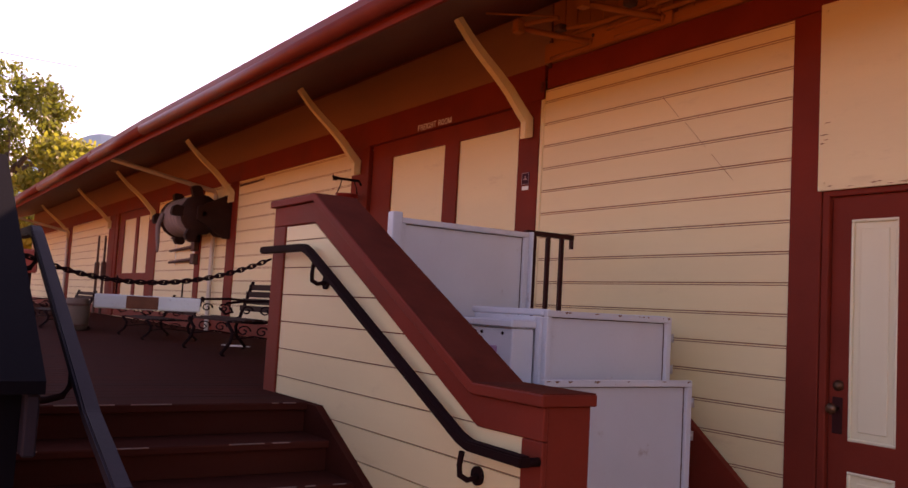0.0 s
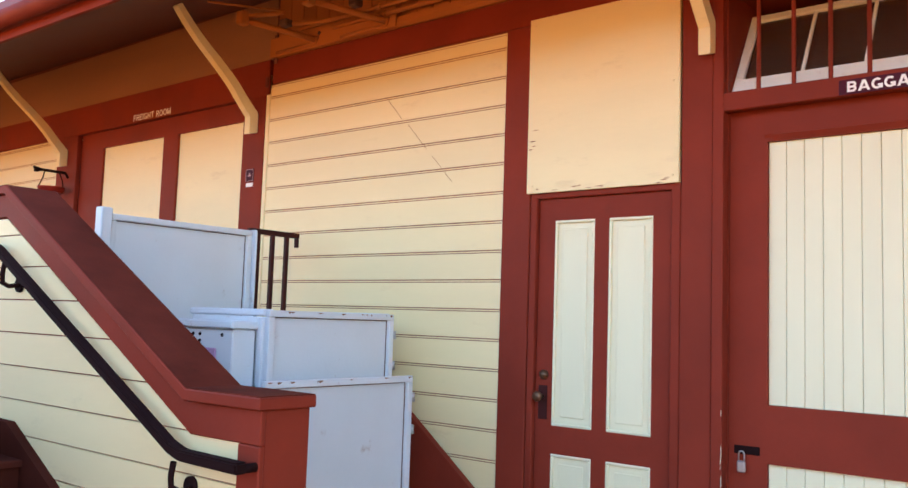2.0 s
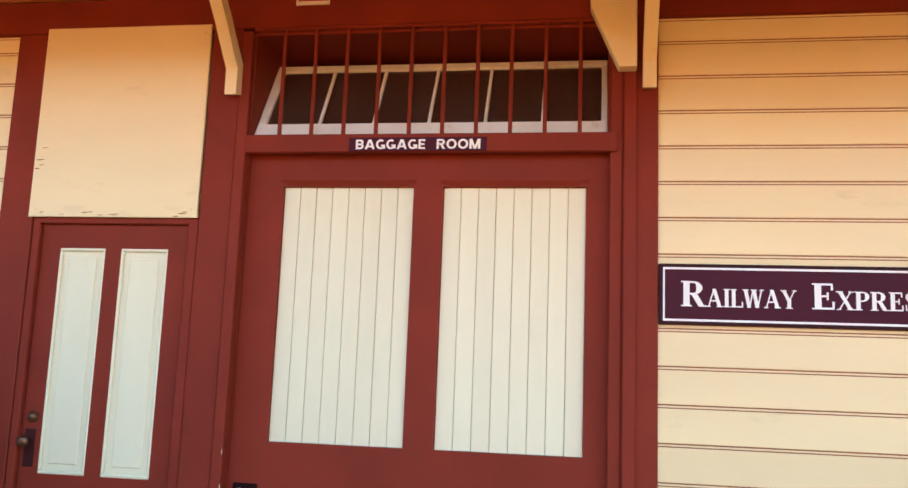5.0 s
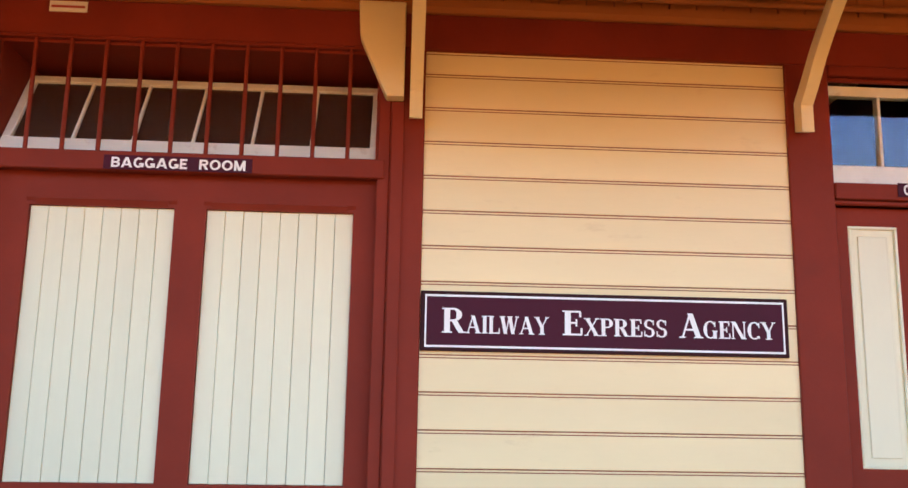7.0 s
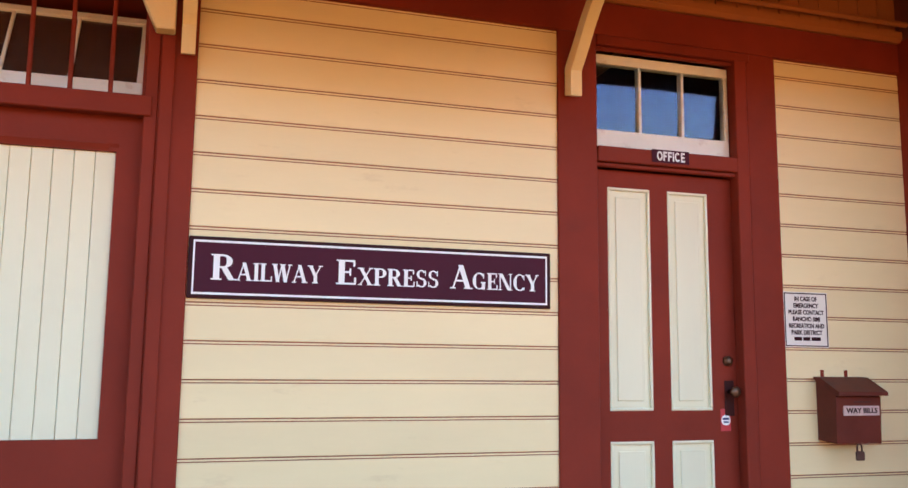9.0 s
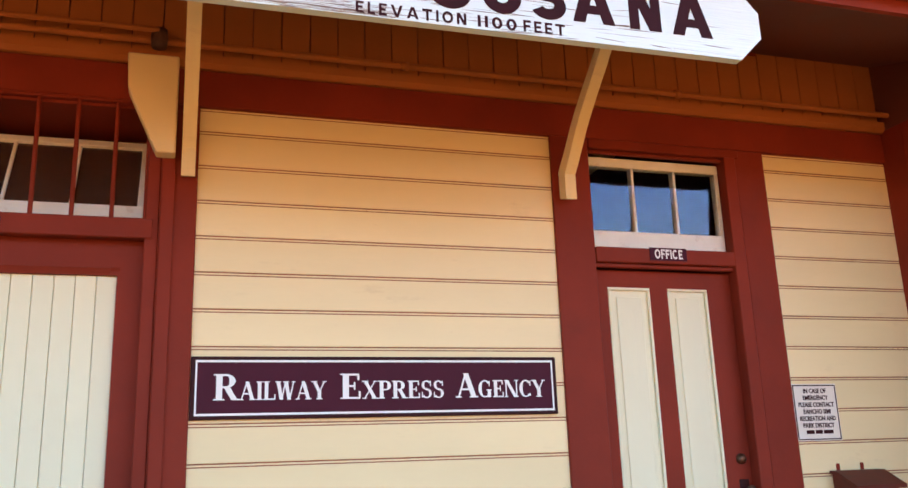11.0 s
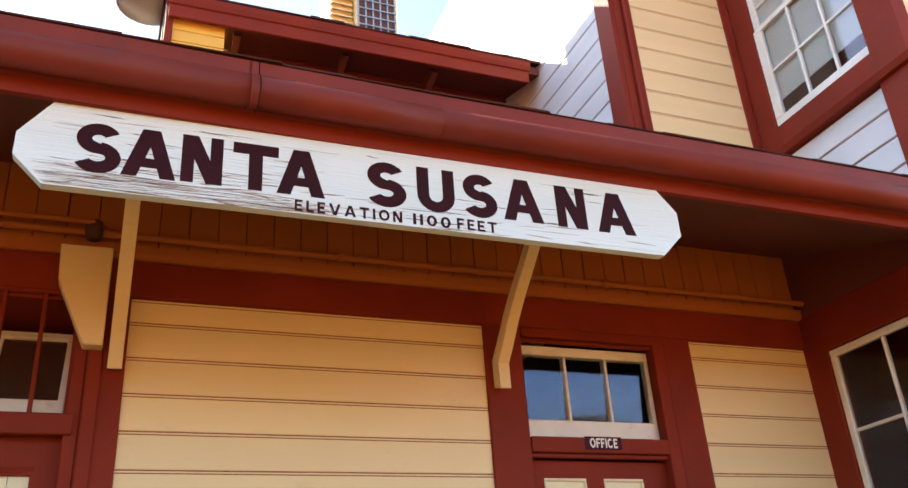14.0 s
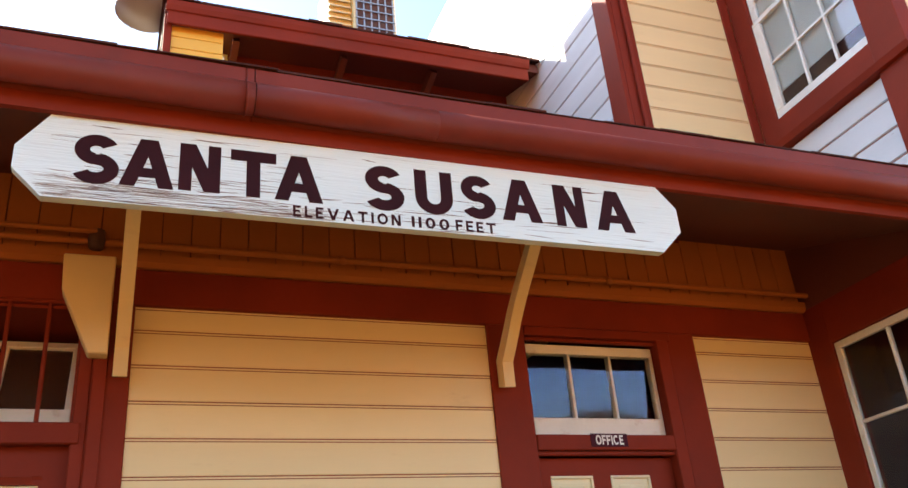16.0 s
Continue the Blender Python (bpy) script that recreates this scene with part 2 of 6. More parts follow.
def lettering(text, x0, x1, z0, z1, y, material, parent, depth=0.003, bold=0.0, name="lettering"):
    """Words of the built-in font fitted into a box of the wall plane."""
    cu = bpy.data.curves.new(name, "FONT")
    cu.body, cu.size, cu.extrude, cu.offset = text, 1.0, 0.02, bold
    cu.resolution_u = 4
    tmp = new(name + "_curve", cu)
    bpy.context.view_layer.update()
    me = bpy.data.meshes.new_from_object(tmp.evaluated_get(bpy.context.evaluated_depsgraph_get()))
    bpy.data.objects.remove(tmp); bpy.data.curves.remove(cu)
    co = np.array([v.co for v in me.vertices])
    lo, hi = co.min(0), co.max(0)
    for v in me.vertices:
        u, w, d = (v.co - Vector(lo))
        v.co = (x0 + u / (hi[0] - lo[0]) * (x1 - x0), y - d / (hi[2] - lo[2]) * depth, z0 + w / (hi[1] - lo[1]) * (z1 - z0))
    bm = bmesh.new(); bm.from_mesh(me); bpy.data.meshes.remove(me)
    left = set(bm.verts)
    while left:       # every letter becomes a mesh of its own
        stack, isle = [left.pop()], set()
        while stack:
            v = stack.pop(); isle.add(v)
            for e in v.link_edges:
                w = e.other_vert(v)
                if w in left:
                    left.discard(w); stack.append(w)
        one = bmesh.new()
        new_v = {v: one.verts.new(v.co) for v in sorted(isle, key=lambda q: q.index)}
        for f in {f for v in isle for f in v.link_faces}:
            one.faces.new([new_v[v] for v in f.verts])
        part("letter", one, material, parent)
    bm.free()


# ---- ground ----
bm = bmesh.new()
bmesh.ops.create_grid(bm, x_segments=40, y_segments=40, size=900)
tagged(part("ground", bm, BOUNCEGROUND), "unseen orange-red ground in front of the depot, bouncing warm light", "ground", kind="structure")

# ---- the front wall: core behind the siding, with openings ----
DECK_Z = 1.0
TOP = 3.27            # top of the siding, underside of the header band
PITCH = 0.1713
wall = thing("wall_front", "cream lapped board wall of a wooden railway depot with red-brown trim", "wall", kind="structure")


def core(x0, x1, z0, z1):
    boxpart("wall_core", CREAM, wall, x0, x1, 0.02, 0.16, z0, z1, 0)


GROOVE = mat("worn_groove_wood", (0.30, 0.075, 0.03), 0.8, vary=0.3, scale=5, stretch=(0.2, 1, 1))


def board_profile(z0, z1):
    """Drop siding: flat face, and at the upper edge two fine grooves with a bead between."""
    return [(0.02, z0), (-0.008, z0), (-0.010, z0 + 0.002), (-0.010, z1 - 0.0195), (-0.006, z1 - 0.0188), (-0.006, z1 - 0.0142), (-0.009, z1 - 0.0135), (-0.009, z1 - 0.0062), (-0.005, z1 - 0.0055), (-0.005, z1), (0.02, z1)]


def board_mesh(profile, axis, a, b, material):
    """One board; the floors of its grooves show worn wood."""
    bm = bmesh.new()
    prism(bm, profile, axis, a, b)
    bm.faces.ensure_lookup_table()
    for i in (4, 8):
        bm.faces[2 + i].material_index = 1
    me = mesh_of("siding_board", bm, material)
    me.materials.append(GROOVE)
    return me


def siding(x0, x1, z_low, z_top, first, parent=wall, name="siding_board", material=None, pitch=PITCH):
    """Rows of boards; a joint lies at height first, others a pitch apart."""
    z = first
    while z > z_low:
        z -= pitch
    while z < z_top - 0.004:
        a, b = max(z, z_low), min(z + pitch, z_top)
        if b - a > 0.03:
            part(name, board_mesh(board_profile(a, b), "x", x0, x1, material or CREAM), None, parent)
        z += pitch


# stretches of siding: left end, right end, height of one joint
for x0, x1, zl, joint in ((0.0, 1.82, 0.15, 3.151), (3.175, 4.07, 0.15, 3.170), (-5.66, -3.42, 0.15, 3.178), (-12.6, -8.95, DECK_Z, 3.175),
                          (-14.2, -12.95, DECK_Z, 3.175), (-16.9, -14.45, DECK_Z, 3.175), (-25.6, -21.0, DECK_Z, 3.175), (-33.0, -26.2, DECK_Z, 3.175)):
    siding(x0, x1, zl, TOP, joint, pitch=0.1731 if x0 > -1 else 0.1765)
    core(x0, x1, 0, TOP)
for x0, x1 in ((-3.42, -2.29), ):
    core(x0, x1, 2.24, TOP)
core(-8.95, -5.66, 3.2, TOP); core(-21.0, -16.9, 3.2, TOP)

# trim boards: x0, x1, z0, z1, how proud
def trim(x0, x1, z0, z1, proud=0.03, name="trim_board", material=BROWN, back=0.02):
    return boxpart(name, material, wall, x0, x1, -proud, back, z0, z1, 0.005)


for x0, x1, z0 in ((1.82, 2.045, 0.0), (2.978, 3.175, 0.0), (-0.165, 0.0, 0.0), (-2.29, -2.12, 0.0), (-3.42, -3.225, 0.0), (-5.96, -5.70, DECK_Z),
                   (-8.95, -8.56, DECK_Z), (-12.95, -12.6, DECK_Z), (-14.45, -14.2, DECK_Z), (-17.4, -16.9, DECK_Z), (-21.0, -20.4, DECK_Z), (-26.2, -25.6, DECK_Z)):
    trim(x0, x1, z0, TOP, 0.028)
trim(-0.225, -0.1655, 0.0, 3.25, 0.024); trim(-2.117, -2.06, 0.0, 3.25, 0.045)
trim(2.897, 2.975, 0.0, 3.22, 0.04)
# jamb returns behind the casings of the recessed doors
for a, b, c, d in ((2.9085, 2.948, 0.42, 3.22), (2.02, 2.0495, 0.42, 3.22), (-0.2265, -0.165, 0.0, 3.25), (-2.12, -2.0585, 0.0, 3.25)):
    boxpart("jamb_return", BROWN, wall, a, b, 0.0205, 0.12, c, d, 0)
boxpart("corner_filler", CREAM, wall, -5.70, -5.66, -0.02, 0.02, DECK_Z, 3.35, 0.004)
for a, b in ((-12.6, -8.95), (-14.2, -12.95), (-16.9, -14.45), (-25.6, -21.0), (-33.0, -26.2)):
    boxpart("baseboard", BROWN, wall, a, b, -0.036, -0.0105, DECK_Z, DECK_Z + 0.19, 0.005)
# header band, moulding and boarded frieze along the whole wall
boxpart("header_band", BROWN, wall, -5.62, 4.07, -0.034, 0.1, TOP, 3.455, 0.005)
boxpart("header_band", BROWN, wall, -33.0, -5.66, -0.034, 0.1, TOP - 0.078, 3.465, 0.005)
bm = bmesh.new()
prism(bm, [(0.0, 3.455), (-0.05, 3.458), (-0.07, 3.48), (-0.07, 3.52), (-0.045, 3.53), (0.0, 3.53)], "x", -5.6, 4.07)
part("moulding", bm, ORANGE, wall)
boxpart("frieze_backing", SOFFIT, wall, -33.0, 4.07, 0.0, 0.12, 3.465, 4.1, 0)
for k in range(68):
    x = -5.6 + k * 0.1425
    boxpart("frieze_board", ORANGE, wall, x, x + 0.1385, -0.014, 0.0, 3.53, 3.95, 0.003)
boxpart("frieze_panel", mat("dull_ochre_paint", (0.30, 0.125, 0.06), 0.6, stretch=(0.2, 1, 1)), wall, -33.0, -5.62, -0.014, 0.0, 3.466, 3.95, 0.003)

# ---- roof over the platform side ----
roof = thing("roof", "brown shingled roof with deep eaves over the depot wall", "roof", kind="structure")
EAVE_Y, EAVE_Z, SLOPE = -1.52, 3.42, 0.335
SKEW = 0.018


def eave_y(x):
    return EAVE_Y + SKEW * max(-11.0, min(x, 1.0))


def slab(x0, x1, z_off, thick, y_in, material, name, parent, inset=0.0):
    """A sloping sheet from the eave up to y_in, bent in plan where the eave bends."""
    bm = bmesh.new()
    rows = []
    for x in (x0, -11.0, 1.0, x1):
        e = eave_y(x) + inset
        rows.append([bm.verts.new((x, y, z)) for y, z in ((e, EAVE_Z + z_off), (y_in, EAVE_Z + z_off + SLOPE * (y_in - e)), (y_in, EAVE_Z + z_off + thick + SLOPE * (y_in - e)), (e, EAVE_Z + z_off + thick))])
    for p, q in zip(rows, rows[1:]):
        for k in range(4):
            bm.faces.new((p[k], q[k], q[(k + 1) % 4], p[(k + 1) % 4]))
    bm.faces.new(rows[0]); bm.faces.new(rows[-1])
    bmesh.ops.recalc_face_normals(bm, faces=bm.faces[:])
    return part(name, bm, material, parent)


slab(-34.0, 8.5, 0.0, 0.03, 0.0, SOFFIT, "soffit", roof)
slab(-34.0, 8.5, 0.105, 0.03, 5.0, SHINGLE, "roof_slope", roof, -0.02)
bm = bmesh.new()
for x0, x1 in ((-34.0, -11.0), (-11.0, 1.0), (1.0, 8.5)):
    vs = [bm.verts.new((x, eave_y(x) + dy, z)) for x in (x0, x1) for dy, z in ((0, 3.33), (0.025, 3.33), (0.025, 3.53), (0, 3.53))]
    for q in ((0, 1, 2, 3), (7, 6, 5, 4), (0, 4, 5, 1), (1, 5, 6, 2), (2, 6, 7, 3), (3, 7, 4, 0)):
        bm.faces.new([vs[i] for i in q])
bmesh.ops.recalc_face_normals(bm, faces=bm.faces[:])
part("fascia", bm, BROWN, roof)
# half-round gutter with a rolled lip, in lengths
gutter = thing("gutter", "brown painted metal rain gutter along the eave", "gutter", kind="structure")
joints = [8.5, 5.3, 1.0, 0.32, -4.2, -11.0, -14.0, -19.0, -24.0, -29.0, -34.0]
for a, b in zip(joints[1:], joints):
    bm = bmesh.new()
    # tall straight face over a half-round belly
    prof = [(-0.004, 3.545), (-0.078, 3.56), (-0.088, 3.556), (-0.088, 3.500), (-0.094, 3.494)]
    prof += [(-0.074 - 0.060 * math.cos(t), 3.436 + 0.060 * math.sin(t)) for t in [radians(62 - 15 * k) for k in range(15)]]
    prof += [(-0.004, 3.39)]
    inner = [(-0.008, 3.397)] + [(y * 0.93, z + 0.004 if z < 3.436 else z - 0.003) for y, z in prof[-2:0:-1]]
    inner = inner[::-1]
    rows = []
    for x in (a if a in (1.0, -11.0) else a + 0.002, b if b in (1.0, -11.0) else b - 0.002):
        rows.append([bm.verts.new((x, eave_y(x) + y, z)) for y, z in prof + inner[::-1]])
    n = len(rows[0])
    for k in range(n):
        f = bm.faces.new((rows[0][k], rows[1][k], rows[1][(k + 1) % n], rows[0][(k + 1) % n])); f.smooth = 4 < k < 19
    bm.faces.new(rows[0]); bm.faces.new(rows[1][::-1])
    bmesh.ops.recalc_face_normals(bm, faces=bm.faces[:])
    part("gutter_length", bm, GUTTER, gutter)
    if b in (1.0, -11.0):       # only a bend, no seam
        continue
    bm = bmesh.new()
    tube(bm, [(b - 0.03, eave_y(b) - 0.089, 3.555), (b - 0.03, eave_y(b) - 0.089, 3.500)] + [(b - 0.03, eave_y(b) - 0.074 - 0.062 * math.cos(t), 3.436 + 0.062 * math.sin(t)) for t in [radians(50 - 16 * k) for k in range(13)]], 0.004, 6)
    part("gutter_joint", bm, GUTTER, gutter)
# drip edge with shingle butts
for k in range(50):
    x = -5.0 + k * 0.27
    boxpart("shingle", SHINGLE, roof, x, x + 0.2695, eave_y(x) - 0.0885 - 0.0025 * ((k * 5) % 4), eave_y(x) + 0.2, 3.5605, 3.566 + 0.002 * ((k * 7) % 3), 0.001)


# ---- brackets ----
def bracket(x, z=2.885, flip=1):
    """A sawn eave bracket: foot on the wall, knee, long curved arm up to the soffit."""
    th = thing("eave_bracket", "cream painted sawn wooden eave bracket on the wall", "bracket", (x, 0, 0), group="eave brackets")
    bm = bmesh.new()
    upper, lower = [], []
    for k in range(13):
        u = k / 12
        cy, cz = -0.085 - 0.69 * u, z + 0.165 + 0.655 * u
        sway = 0.014 * math.sin(2 * math.pi * (u - 0.04)) * min(1.0, 4 * u)
        half = 0.040 - 0.016 * u
        upper.append((cy + 0.69 * (half + sway), cz + 0.72 * (half + sway)))
        lower.append((cy - 0.69 * (half - sway), cz - 0.72 * (half - sway)))
    outline = [(-0.035, z + 0.02), (-0.035, z + 0.17)] + upper + lower[::-1] + [(-0.112, z)]
    prism(bm, outline, "x", -0.031, 0.031)
    part("arm", bm, CREAM, th)
    return th


first_bracket = bracket(-0.045)
for x in (1.886, -2.134, -5.80, -8.76, -12.75, -17.1, -20.8, -25.9):
    copy_thing(first_bracket, pose(x, 0, 0))


# ---- doors ----
def door_leaf(parent, x0, x1, z0, z1, y, openings, material=BROWN, name="door_frame"):
    """Stiles and rails round the given openings (x0, x1, z0, z1), as one joined frame."""
    bm = bmesh.new()
    xs = sorted({x0, x1, *(v for o in openings for v in o[:2])})
    zs = sorted({z0, z1, *(v for o in openings for v in o[2:])})
    for a, b in zip(xs, xs[1:]):
        for c, d in zip(zs, zs[1:]):
            mx, mz = (a + b) / 2, (c + d) / 2
            if not any(o[0] < mx < o[1] and o[2] < mz < o[3] for o in openings):
                box(bm, a, b, y, y + 0.045, c, d)
    bmesh.ops.remove_doubles(bm, verts=bm.verts[:], dist=0.0005)
    seen = {}
    for f in bm.faces[:]:
        seen.setdefault(tuple(round(v, 4) for v in f.calc_center_median()), []).append(f)
    bmesh.ops.delete(bm, geom=[f for fs in seen.values() if len(fs) > 1 for f in fs], context="FACES")
    return part(name, bm, material, parent)


def raised_panel(parent, x0, x1, z0, z1, y, material=None):
    """A fielded panel with a moulding round it."""
    th = boxpart("door_panel", material or PALE, parent, x0, x1, y + 0.012, y + 0.03, z0, z1, 0)
    bm = bmesh.new()
    m = 0.016
    for a, b, c, d in ((x0, x1, z1 - m, z1), (x0, x1, z0, z0 + m), (x0, x0 + m, z0 + m, z1 - m), (x1 - m, x1, z0 + m, z1 - m)):
        box(bm, a, b, y - 0.004, y + 0.0118, c, d, 0.004)
    part("panel_moulding", bm, material or PALE, th)
    bm = bmesh.new()
    i = 0.05
    box(bm, x0 + i, x1 - i, y + 0.004, y + 0.0118, z0 + i, z1 - i, 0.006)
    part("panel_field", bm, material or PALE, th)


def knob_set(parent, x, z, y, plate=True):
    if plate:
        ob = boxpart("lock_plate", MAROONIRON, parent, x - 0.03, x + 0.03, y - 0.006, y, z - 0.13, z + 0.06, 0.003)
    bm = bmesh.new()
    lathe(bm, [(0.012, 0.0), (0.012, -0.035), (0.026, -0.045), (0.030, -0.058), (0.024, -0.07), (0.004, -0.074)], (x, y - 0.004, z), "y", 16)
    part("door_knob", bm, BRASS, parent, "dark worn round knob")


def deadbolt(parent, x, z, y):
    bm = bmesh.new()
    lathe(bm, [(0.028, 0.0), (0.028, -0.012), (0.018, -0.02), (0.016, -0.026), (0.003, -0.027)], (x, y, z), "y", 18)
    part("deadbolt", bm, BRASS, parent)


# narrow side door with a board over it
d1 = thing("door_1", "red-brown wooden door with four cream fielded panels", "door", kind="structure")
D1 = [(-3.067, -2.81, 0.945, 2.10), (-2.72, -2.46, 0.945, 2.10), (-3.067, -2.81, 0.2, 0.79), (-2.72, -2.46, 0.2, 0.79)]
door_leaf(d1, -3.175, -2.35, 0.08, 2.225, 0.01, D1)
for o in D1:
    raised_panel(d1, *o, 0.01)
knob_set(d1, -3.125, 1.105, 0.01); deadbolt(d1, -3.12, 1.225, 0.01)
for z in (1.94, 1.2, 0.4):
    bm = bmesh.new(); tube(bm, [(-2.342, -0.012, z - 0.05), (-2.342, -0.012, z + 0.05)], 0.009); part("hinge", bm, BROWN, d1)
trim(-3.222, -3.18, 0.0, 2.24, 0.02, "door_jamb"); trim(-2.345, -2.293, 0.0, 2.24, 0.022, "door_jamb"); trim(-3.222, -2.293, 2.227, 2.262, 0.018, "door_head")
board = boxpart("plywood_board", CREAM, None, -3.24, -2.295, -0.042, -0.0285, 2.258, 3.295, 0.003)
tagged(board, "cream painted plywood sheet screwed over a transom, chipped at the edges", "board")
for x, z in ((-3.2, 3.25), (-2.33, 3.25), (-3.2, 2.3), (-2.33, 2.3), (-3.2, 2.8), (-2.33, 2.8)):
    bm = bmesh.new(); lathe(bm, [(0.006, 0.0), (0.005, -0.002), (0.001, -0.003)], (x, -0.042, z), "y", 8); part("screw_head", bm, CREAM, board)

# wide sliding baggage door with boarded panels
d2 = thing("door_2", "wide red-brown baggage door with two cream boarded panels", "door", kind="structure")
D2 = [(-1.872, -1.19, 1.157, 2.44), (-1.04, -0.335, 1.157, 2.44), (-1.872, -1.19, 0.2, 0.88), (-1.04, -0.335, 0.2, 0.88)]
door_leaf(d2, -2.058, -0.227, 0.08, 2.608, 0.045, D2)
for x0, x1, z0, z1 in D2:
    n = 8
    w = (x1 - x0) / n
    for k in range(n):
        boxpart("panel_board", PALE, d2, x0 + k * w + 0.001, x0 + (k + 1) * w - 0.001, 0.066, 0.085, z0, z1, 0.0025)
    if z1 > 2:   # chamfered stops at the head of each panel
        bm = bmesh.new()
        prism(bm, [(0.0449, z1 + 0.034), (0.030, z1 + 0.030), (0.0449, z1 + 0.003)], "x", x0 + 0.03, x1 - 0.03)
        for xa, xb in ((x0 - 0.012, x0 + 0.03), (x1 - 0.03, x1 + 0.012)):
            prism(bm, [(0.0449, z1 + 0.036), (0.036, z1 + 0.034), (0.0449, z1 + 0.018)], "x", xa, xb)
        part("chamfer_stop", bm, BROWN, d2)
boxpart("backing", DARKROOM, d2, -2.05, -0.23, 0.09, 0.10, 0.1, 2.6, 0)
hasp = boxpart("hasp", BLACK, d2, -2.03, -1.905, 0.036, 0.045, 0.915, 0.955, 0.003)
lock = thing("padlock", "small steel padlock hanging from a black hasp", "padlock")
boxpart("lock_body", STEEL, lock, -2.005, -1.965, 0.005, 0.03, 0.83, 0.885, 0.006)
bm = bmesh.new(); tube(bm, [(-1.985 + 0.014 * math.cos(t), 0.018, 0.905 + 0.02 * math.sin(t)) for t in [math.pi * k / 8 for k in range(9)]][:1] + [(-1.971, 0.018, 0.885)], 0.004)
tube(bm, [(-1.971, 0.018, 0.885)] + [(-1.985 + 0.014 * math.cos(math.pi * k / 8), 0.018, 0.915 + 0.016 * math.sin(math.pi * k / 8)) for k in range(9)] + [(-1.999, 0.018, 0.885)], 0.004)
part("shackle", bm, STEEL, lock)
# head rail under the transom
trim(-2.095, -0.19, 2.598, 2.692, 0.04, "transom_rail")

# barred transom with a hopper sash leaning in
tr = thing("window_1", "barred transom with a white hopper sash tilted open over the baggage door", "window", kind="structure")
bm = bmesh.new()
for a, b, c, d in ((-2.058, -2.050, 2.692, 3.25), (-0.236, -0.227, 2.692, 3.25), (-2.050, -0.236, 3.235, 3.25), (-2.050, -0.236, 2.692, 2.70)):
    box(bm, a, b, -0.01, 0.45, c, d)
part("window_frame", bm, BROWN, tr)
sash = new("sash"); sash.parent = tr
sash.matrix_local = pose(0, 0.02, 2.70, -31, 0, 0)
SX0, SX1, SH = -2.048, -0.238, 0.565
bm = bmesh.new()
box(bm, SX0, SX1, 0, 0.035, 0, 0.095, 0.004); box(bm, SX0, SX1, 0, 0.035, SH - 0.045, SH, 0.004)
box(bm, SX0, SX0 + 0.045, 0, 0.035, 0.095, SH - 0.045, 0.004); box(bm, SX1 - 0.03, SX1, 0, 0.035, 0.095, SH - 0.045, 0.004)
part("sash_frame", bm, WHITE, sash)
PW = (SX1 - SX0 - 0.075) / 6
for k in range(1, 6):
    boxpart("muntin", WHITE, sash, SX0 + 0.045 + k * PW - 0.008, SX0 + 0.045 + k * PW + 0.008, 0.003, 0.032, 0.095, SH - 0.045, 0.003)
for k in range(6):
    boxpart("pane", DUSTY, sash, SX0 + 0.047 + k * PW, SX0 + 0.043 + (k + 1) * PW, 0.016, 0.02, 0.096, SH - 0.046, 0).visible_shadow = False
for k in range(10):
    bm = bmesh.new(); x = -1.892 + k * 0.169
    tube(bm, [(x, -0.02, 2.66), (x, -0.02, 3.30)], 0.0105, 10)
    part("iron_bar", bm, BROWN, tr)
trim(-2.058, -0.227, 3.252, 3.268, 0.04, "transom_head")

# office door and its fixed transom
d3 = thing("door_3", "red-brown office door with four cream fielded panels", "door", kind="structure")
D3 = [(2.137, 2.392, 1.265, 2.452), (2.50, 2.752, 1.265, 2.452), (2.137, 2.392, 0.55, 1.108), (2.50, 2.752, 0.55, 1.108)]
door_leaf(d3, 2.05, 2.908, 0.42, 2.545, 0.05, D3)
for o in D3:
    raised_panel(d3, *o, 0.05)
knob_set(d3, 2.855, 1.365, 0.05); deadbolt(d3, 2.85, 1.53, 0.05)
stick = boxpart("sticker", mat("red_sticker", (0.5, 0.03, 0.04), 0.4, vary=0.02), d3, 2.797, 2.859, 0.047, 0.0498, 1.155, 1.272, 0, "red and white alarm sticker")
bm = bmesh.new(); lathe(bm, [(0.028, 0.0), (0.028, -0.002)], (2.828, 0.0468, 1.213), "y", 20); part("sticker_disc", bm, LETTER, stick)
bm = bmesh.new(); box(bm, 2.808, 2.848, 0.0436, 0.0447, 1.214, 1.226); box(bm, 2.812, 2.844, 0.0436, 0.0447, 1.199, 1.207); part("sticker_bar", bm, mat("navy_ink", (0.02, 0.03, 0.12), 0.5), stick)
trim(2.046, 2.912, 2.572, 2.655, 0.035, "transom_rail"); trim(2.046, 2.912, 2.548, 2.57, 0.012, "door_stop")
trim(2.046, 3.0, 3.215, 3.268, 0.036, "transom_head"); trim(2.046, 2.912, 3.195, 3.213, 0.012, "transom_stop")
boxpart("door_step", mat("grey_concrete", (0.35, 0.33, 0.3), 0.85), wall, 1.85, 3.1, -0.45, 0.02, 0.0, 0.20, 0.01)
boxpart("door_sill", BROWN, wall, 2.046, 2.912, -0.1, 0.1, 0.20, 0.42, 0.008)
boxpart("door_sill", BROWN, wall, -3.222, -2.293, -0.06, 0.1, 0.0, 0.08, 0.006)
